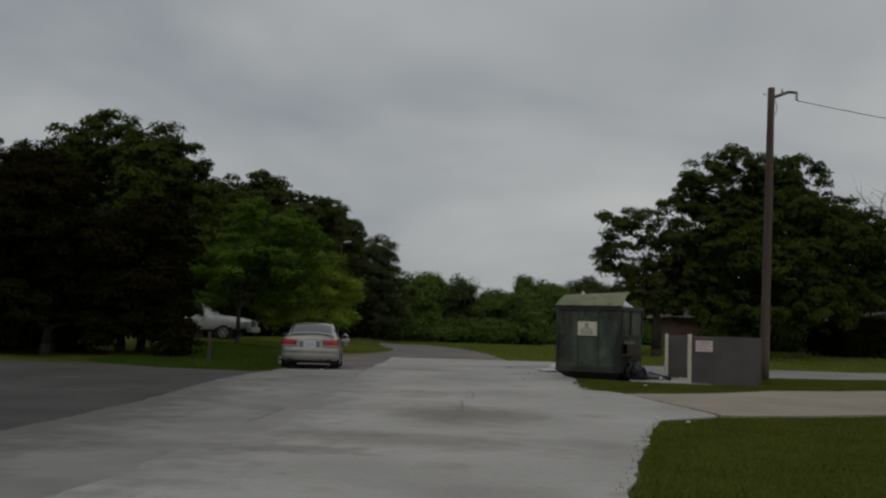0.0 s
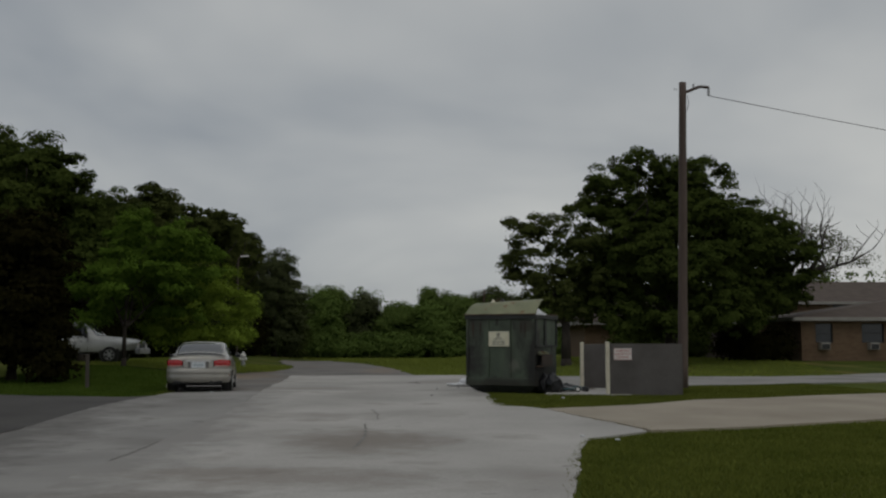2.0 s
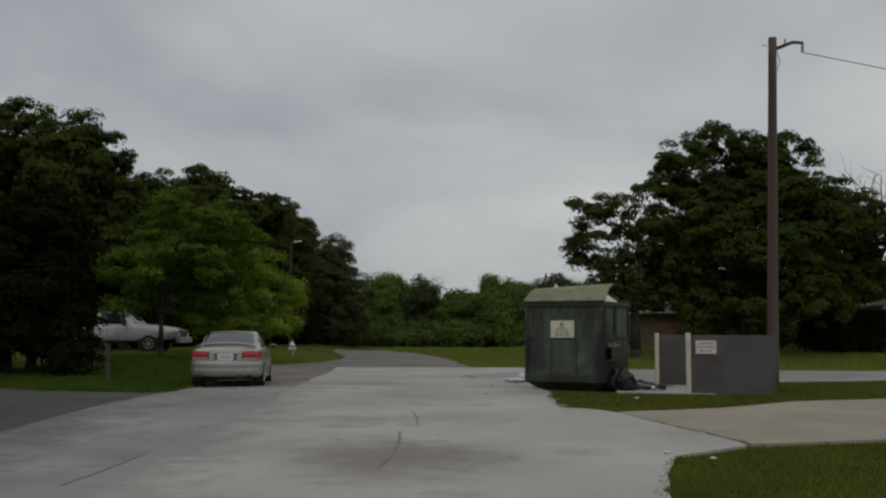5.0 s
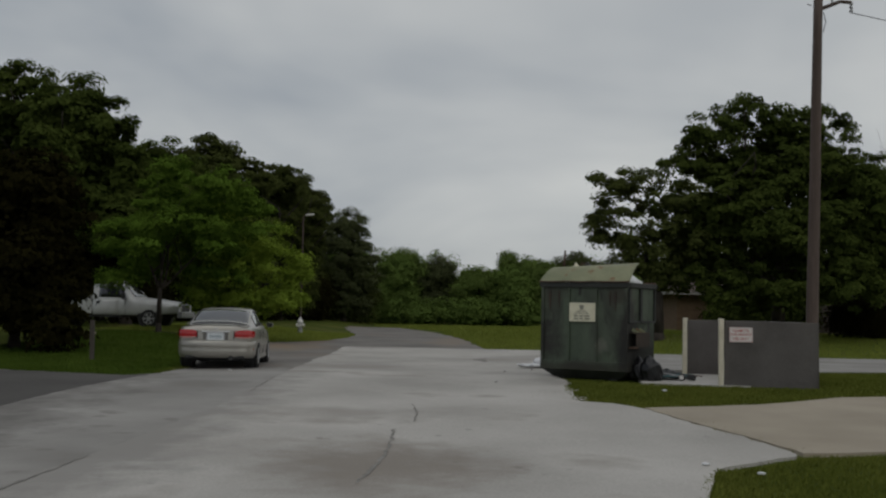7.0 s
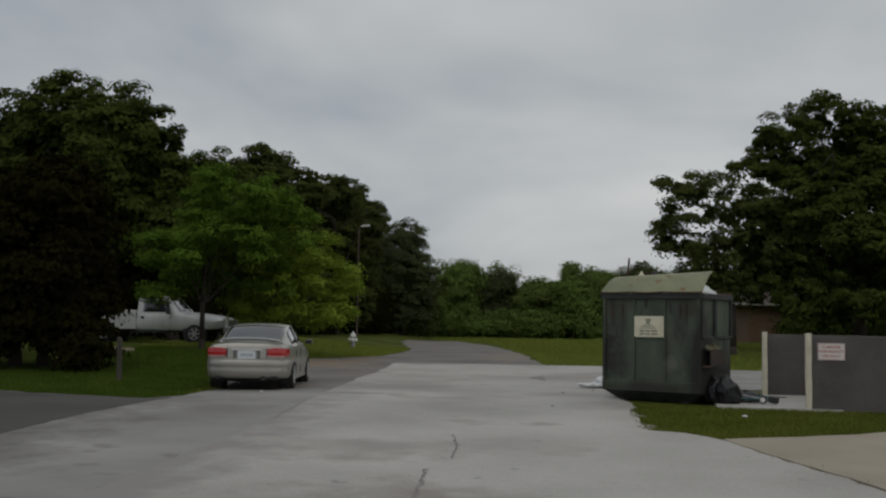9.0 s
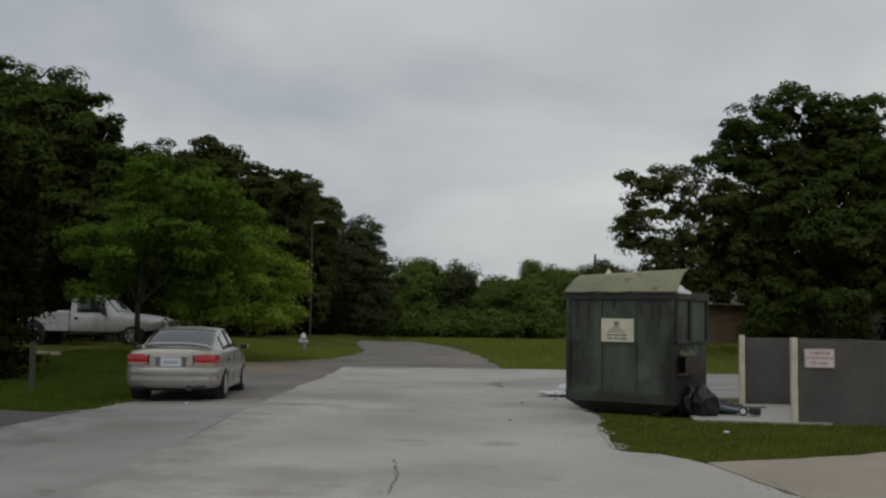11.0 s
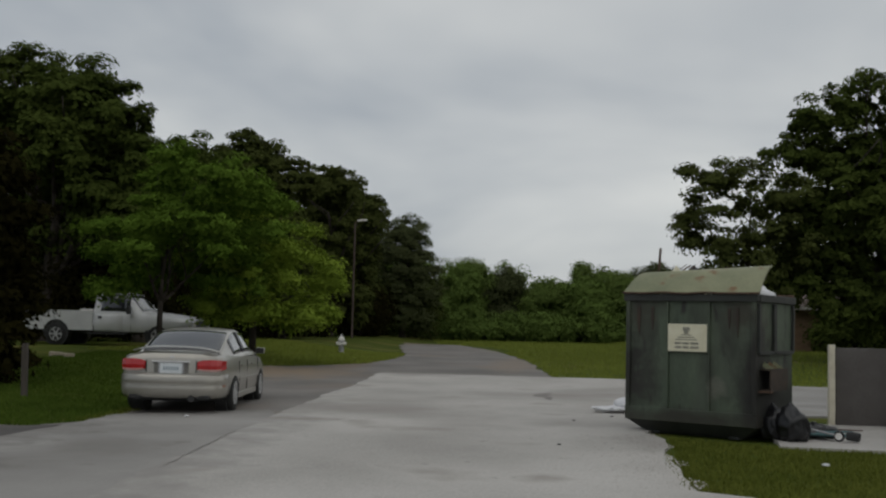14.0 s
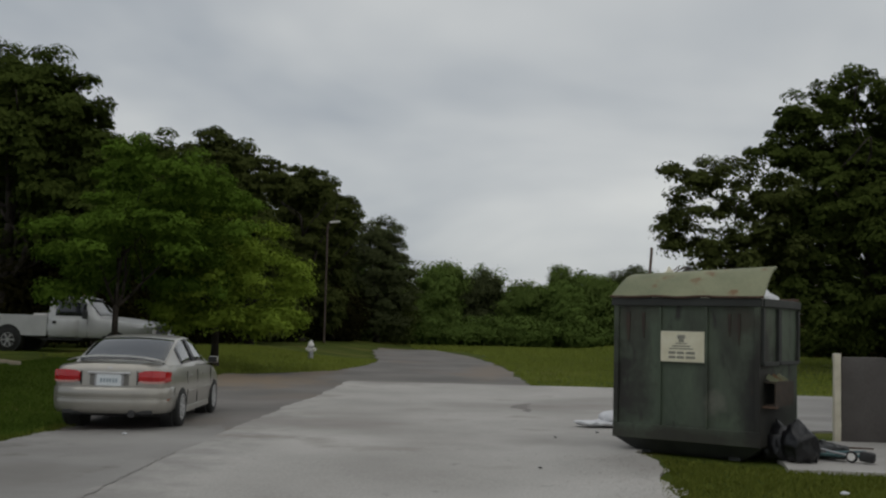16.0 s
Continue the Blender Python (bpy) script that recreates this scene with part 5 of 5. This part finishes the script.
# ---- houses behind the right-hand lawn ----
def make_house(x0, x1, y0, y1, eave, ridge, label, windows, units=(), over=0.6, brick=None, hip=3.0):
    z = h((x0 + min(x1, 40)) / 2, y0)
    root = thing("house", pose(0, 0, z), label, "house")
    cx, cy = (x0 + x1) / 2, (y0 + y1) / 2
    t = 0.2
    # front wall with window openings, then the others
    bm = bmesh.new()
    last = x0
    for wx, ww, wz, wh in windows:
        box(bm, (wx - ww / 2 - last, t, eave + 0.2), ((wx - ww / 2 + last) / 2, y0, eave / 2 - 0.1))
        box(bm, (ww, t, wz - wh / 2 + 0.2), (wx, y0, (wz - wh / 2) / 2 - 0.1))
        box(bm, (ww, t, eave - wz - wh / 2), (wx, y0, (eave + wz + wh / 2) / 2))
        last = wx + ww / 2
    box(bm, (x1 - last, t, eave + 0.2), ((x1 + last) / 2, y0, eave / 2 - 0.1))
    part("front_wall", bm, BRICK, root, "tan brick wall")
    part("side_wall", boxes(((t, y1 - y0 - t, eave + 0.2), (x0 + t / 2, cy, eave / 2 - 0.1))), BRICK, root)
    part("side_wall", boxes(((t, y1 - y0 - t, eave + 0.2), (x1 - t / 2, cy, eave / 2 - 0.1))), BRICK, root)
    part("rear_wall", boxes(((x1 - x0, t, eave + 0.2), (cx, y1, eave / 2 - 0.1))), BRICK, root)
    bm = bmesh.new()
    a, b, c, d = x0 - over, x1 + over, y0 - over, y1 + over
    pts = [(a, c, eave), (b, c, eave), (b, d, eave), (a, d, eave), (a + hip + over, cy, ridge), (b - hip - over, cy, ridge)]
    low = [(p[0], p[1], p[2] - 0.16) for p in pts[:4]]
    vs = [bm.verts.new(p) for p in pts] + [bm.verts.new(p) for p in low]
    for f in ((0, 1, 5, 4), (1, 2, 5), (2, 3, 4, 5), (3, 0, 4), (6, 7, 1, 0), (7, 8, 2, 1), (8, 9, 3, 2), (9, 6, 0, 3), (9, 8, 7, 6)):
        bm.faces.new([vs[k] for k in f])
    bmesh.ops.recalc_face_normals(bm, faces=bm.faces)
    roof = part("roof", bm, ROOF, root, "brown shingle roof")
    part("fascia", boxes(((b - a, 0.05, 0.2), (cx, c - 0.03, eave - 0.08))), SIDING, roof)
    part("fascia", boxes(((0.05, d - c, 0.2), (a - 0.03, cy, eave - 0.08))), SIDING, roof)
    for wx, ww, wz, wh in windows:
        w = part("window", boxes(((ww, 0.03, wh), (wx, y0 + 0.03, wz))), WINDOW, root)
        part("window_frame", boxes(((ww, 0.06, 0.06), (wx, y0 - 0.02, wz + wh / 2 - 0.03)), ((ww, 0.06, 0.06), (wx, y0 - 0.02, wz - wh / 2 + 0.03)), ((ww, 0.05, 0.04), (wx, y0 - 0.01, wz)),
                                   ((0.06, 0.06, wh), (wx - ww / 2 + 0.03, y0 - 0.02, wz)), ((0.06, 0.06, wh), (wx + ww / 2 - 0.03, y0 - 0.02, wz))), TRIM_DARK, w)
    for ux in units:
        u = part("air_conditioner", boxes(((0.52, 0.5, 0.4), (ux, y0 - 0.3, 0.82), (0, 0, 0), 0.03)), SIDING, root, "white window air conditioner")
        part("grille", boxes(((0.42, 0.02, 0.28), (ux, y0 - 0.56, 0.8))), TRIM_DARK, u)
    return root


make_house(23.0, 44.0, 60.2, 70.0, 2.4, 3.8, "low tan brick house with brown hip roof and window units", [(24.3, 1.0, 1.55, 1.1), (27.1, 1.3, 1.55, 1.1), (33, 1.4, 1.5, 1.2)], (24.2, 27.0), hip=8.5)
make_house(13.0, 20.5, 72.0, 80.0, 2.35, 3.9, "small orange-tan brick house behind the oaks", [(18.4, 1.0, 1.5, 1.0)], hip=2.5)
make_house(29.5, 40.0, 78.0, 88.0, 4.0, 5.8, "pale two-storey house behind the brick house", [(33.0, 1.2, 3.2, 1.2)], hip=1.0)


def make_fence(x0, x1, y):
    root = thing("board_fence", pose(0, y, h(25, y)), "weathered brown wooden board fence", "fence")
    n = int((x1 - x0) / 0.15)
    me = boxes(((0.14, 0.025, 1.75), (0, 0, 0.87), (0, 0, 0))).copy()
    shared = bpy.data.meshes.new("board")
    me.to_mesh(shared)
    me.free()
    shared.materials.append(FENCE)
    rng = random.Random(5)
    for k in range(n):
        ob = new("board", shared)
        ob.parent = root
        ob.location = (x0 + 0.15 * k, rng.uniform(-0.008, 0.008), rng.uniform(-0.05, 0.03))
    for z in (0.4, 1.4):
        part("rail", boxes(((x1 - x0, 0.05, 0.09), ((x0 + x1) / 2, 0.05, z))), FENCE, root)


make_fence(20.8, 32.0, 74.5)


# ---- undergrowth and far woods ----
def strip(name, pts, width, top, count, size, mat, seed, label, dome=0.5):
    rng = random.Random(seed)
    bl = []
    for (ax, ay), (bx, by) in zip(pts, pts[1:]):
        n = max(2, int(math.dist((ax, ay), (bx, by)) / (width * 0.6)))
        for k in range(n):
            u = k / n
            t = top * rng.uniform(0.75, 1.1)
            x, y = ax + (bx - ax) * u + rng.uniform(-0.3, 0.3) * width, ay + (by - ay) * u + rng.uniform(-0.3, 0.3) * width
            bl.append((x, y, h(x, y) + t * 0.45, width * 0.6, width * 0.6, t * 0.55))
    ob = leaves(name, bl, count, size, mat, seed, 0.8, flat=0.7, even=True)
    return tagged(ob, label, "undergrowth", kind="stuff")


strip("undergrowth", [(-17, 104), (-9, 102), (0, 103.5), (10, 104), (24, 104)], 2.4, 2.4, 26000, 0.26, LEAF_SHRUB, 81, "dense green brush below the far trees")
strip("undergrowth", [(-16, 114), (-4, 113), (8, 113), (26, 113)], 4.0, 6.7, 44000, 0.3, LEAF_FAR, 80, "green woodland canopy behind the far trees")
strip("undergrowth", [(-40, 56), (-24, 60), (-18.5, 64), (-15.5, 70), (-14, 78), (-12.5, 86), (-11, 96)], 2.6, 3.6, 50000, 0.3, LEAF_SHADED, 82, "brush below the tall wood, coloured dark as in shade")
strip("undergrowth", [(-45, 38), (-27, 38), (-16, 38)], 3.0, 4.5, 14000, 0.32, LEAF_SHADED, 83, "dark brush behind the cedars")
strip("undergrowth", [(22, 106), (45, 100), (90, 98)], 7.0, 8.5, 14000, 0.55, LEAF_FAR, 84, "distant green wood beyond the houses")
strip("undergrowth", [(-60, 70), (-45, 66), (-30, 66), (-19, 65)], 5.0, 9.0, 20000, 0.5, LEAF_OAK, 85, "dark wood behind the brush")
strip("undergrowth", [(-27, 55.5), (-19, 56), (-13.5, 58)], 2.4, 4.2, 24000, 0.26, LEAF_SHADED, 89, "brush behind the truck, coloured dark as in shade")
strip("undergrowth", [(-12.5, 92), (-10, 97), (-7, 101)], 2.2, 5.0, 10000, 0.26, LEAF_OLIVE, 90, "olive brush at the end of the lane")
strip("undergrowth", [(15.6, 70.6), (18, 70.4), (21, 70.8)], 1.3, 2.6, 7000, 0.26, LEAF_OAK, 94, "dark shrubs before the small house")
strip("undergrowth", [(17, 84), (24, 82), (31, 79)], 3.5, 5.0, 14000, 0.34, LEAF_OAK, 88, "dark green trees behind the board fence")
strip("undergrowth", [(19.6, 60.3), (22.4, 60.0)], 1.3, 1.9, 5000, 0.22, LEAF_SHADED, 86, "dark shrub beside the brick house")
strip("undergrowth", [(-120, 150), (-60, 150), (0, 150), (60, 150), (140, 140)], 14.0, 8.0, 15000, 1.0, LEAF_FAR, 87, "hazy far wood that closes the horizon")


# ---- cracks and grass ----
def crack(points, width, seed, mat, lift=0.052):
    rng = random.Random(seed)
    bm = bmesh.new()
    left, right = [], []
    for (ax, ay), (bx, by) in zip(points, points[1:]):
        n = max(2, int(math.dist((ax, ay), (bx, by)) / 0.12))
        for k in range(n):
            u = k / n
            x, y = ax + (bx - ax) * u + rng.uniform(-0.025, 0.025), ay + (by - ay) * u
            w = width * rng.uniform(0.3, 1.2) / 2
            left.append((x - w, y, h(x, y) + lift))
            right.append((x + w, y, h(x, y) + lift))
    loft(bm, [left, right], caps=False, closed=False)
    if sum(f.normal.z for f in bm.faces) < 0:
        bmesh.ops.reverse_faces(bm, faces=bm.faces)
    return tagged(link("crack", bm, mat), "dark jagged crack in the concrete", "crack", kind="structure")


DIRT = material("crack_dirt", (0.17, 0.16, 0.145), (0.3, 0.285, 0.265), 0.95, 6, 50, 0.2)
crack([(-0.95, 24.55), (-0.6, 24.45), (-0.45, 23.2), (-0.5, 22.2)], 0.035, 1, DIRT)
crack([(-0.72, 21.5), (-0.66, 19.9), (-0.74, 18.3), (-0.85, 17.3)], 0.05, 2, DIRT)
crack([(-4.1, 16.1), (-3.97, 18.9)], 0.05, 3, DIRT)
crack([(-3.55, 25.9), (-3.66, 27.6), (-3.74, 29.6)], 0.028, 4, DIRT)


def blades(name, areas, seed, label, mat=BLADE):
    """Short blades of grass over boxes (x0, x1, y0, y1, count, length) where the lawn shows."""
    rng = np.random.default_rng(seed)
    vs = []
    for outline, count, length in areas:
        poly = np.array(outline)
        lo, hi = poly.min(0), poly.max(0)
        p = rng.uniform(lo, hi, (count * 2, 2))
        inside = np.zeros(len(p), bool)
        for (ax, ay), (bx, by) in zip(outline, outline[1:] + outline[:1]):
            cross = ((ay > p[:, 1]) != (by > p[:, 1])) & (p[:, 0] < (bx - ax) * (p[:, 1] - ay) / (by - ay + 1e-12) + ax)
            inside ^= cross
        p = p[inside][:count]
        z = height(p[:, 0], p[:, 1])
        base = np.column_stack([p, z])
        a = rng.uniform(0, math.tau, len(p))
        ln = length * rng.uniform(0.5, 1.3, len(p))
        side = np.column_stack([np.cos(a), np.sin(a), np.zeros(len(p))]) * (0.008 + 0.07 * ln[:, None])
        tip = base + np.column_stack([rng.normal(0, 0.45, len(p)) * ln, rng.normal(0, 0.45, len(p)) * ln, ln])
        vs.append(np.stack([base - side, base + side, tip], 1).reshape(-1, 3))
    v = np.concatenate(vs)
    ob = mesh_arrays(name, v, np.arange(len(v)).reshape(-1, 3), mat)
    return tagged(ob, label, "grass", kind="stuff")


FRONT_LAWN = [(1.2, 9.5), (9.5, 9.5), (9.5, 22.0), (8.4, 21.5), (6.2, 20.55), (4.45, 20.05), (3.25, 18.9), (2.92, 18.0), (2.5, 16.4), (2.08, 14.2)]
SIDE_LAWN = [(9.5, -3), (20, -3), (20, 26.5), (14, 23.9), (9.5, 22.0)]
NEAR_LAWN = [(0.85, -3), (9.5, -3), (9.5, 9.5), (1.2, 9.5), (0.9, 6)]
BIN_LAWN = [(3.3, 24.75), (5.35, 25.65), (7.3, 27.2), (8.9, 27.7), (14, 30), (14, 37.2), (11.8, 35.8), (9.1, 35.0), (7.7, 34.8), (7.65, 29.1), (5.6, 29.2), (4.0, 29.5), (2.52, 30.3), (2.42, 28.3), (2.32, 27.1), (2.32, 25.6), (2.8, 25.3)]
LEFT_LAWN = [(-6.9, 29.5), (-6.4, 30.35), (-6.45, 32), (-7.3, 36), (-8.4, 42), (-8.4, 46), (-13, 47), (-13, 33), (-11.8, 31.4), (-9.6, 30.3)]
VERGE = [(-8.1, 47.6), (-5.6, 52.6), (-5.15, 57.5), (-5.4, 63), (-13, 66), (-14, 48)]
FIELD = [(0.95, 48.9), (1.05, 46.7), (3.4, 46.7), (8, 45.6), (15.6, 45.2), (20, 46.8), (22, 58), (3, 70), (-1.2, 70), (0.2, 58.4)]
blades("grass_tufts", [(FRONT_LAWN, 80000, 0.055), (SIDE_LAWN, 40000, 0.06), (NEAR_LAWN, 24000, 0.055), (BIN_LAWN, 76000, 0.055)], 91, "short olive-green grass of the sunnier lawns")
blades("grass_tufts", [(LEFT_LAWN, 60000, 0.06)], 96, "short green grass beside the brush, darkened for tree shade", SHADED_BLADE)
FAR_FIELD = [(-0.5, 70), (3, 70), (22, 58), (22, 66), (12, 70), (12, 103), (-8, 101), (-6, 86), (-2.2, 80)]
blades("grass_tufts", [(VERGE, 22000, 0.1), (FIELD, 34000, 0.1), (FAR_FIELD, 26000, 0.14)], 93, "lighter yellow-green grass of the far lawns", FIELD_BLADE)
EDGES = [[(a[0] - 0.18, a[1]), (a[0] + 0.18, a[1]), (b[0] + 0.18, b[1]), (b[0] - 0.18, b[1])] for a, b in
         zip([(1.2, 9.8), (2.08, 14.2), (2.5, 16.4), (2.92, 18.0), (3.3, 24.62), (2.36, 25.6), (2.34, 27.1), (-6.45, 30.4), (-8.4, 42)],
             [(2.08, 14.2), (2.5, 16.4), (2.92, 18.0), (3.25, 18.9), (4.5, 20.2), (2.34, 27.1), (2.42, 28.3), (-6.5, 33), (-8.1, 47)])]
blades("grass_tufts", [(e, 600, 0.06) for e in EDGES], 92, "longer ragged grass along the paving's edge")


def pebbles(count, seed):
    """Loose crumbs of concrete along the broken edge by the grass."""
    rng = np.random.default_rng(seed)
    u = rng.uniform(0, 1, count)
    x = 2.3 - np.abs(rng.normal(0, 0.45, count)) + 0.15 * np.sin(u * 20)
    y = 25.6 + 4.8 * u
    z = height(x, y) + 0.045
    s = rng.uniform(0.005, 0.017, count)
    base = np.array([[1, 0, 0], [-0.5, 0.87, 0], [-0.5, -0.87, 0], [0.1, 0, 0.8]])
    v = np.stack([x, y, z], -1)[:, None] + base[None] * s[:, None, None] * rng.uniform(0.6, 1.4, (count, 4, 1))
    i = np.arange(count)[:, None] * 4
    f = np.concatenate([i + np.array([t]) for t in ([0, 1, 3], [1, 2, 3], [2, 0, 3])])
    return tagged(mesh_arrays("gravel", v.reshape(-1, 3), f, CONCRETE), "loose crumbs of broken concrete by the grass", "gravel", kind="stuff")


pebbles(1500, 95)
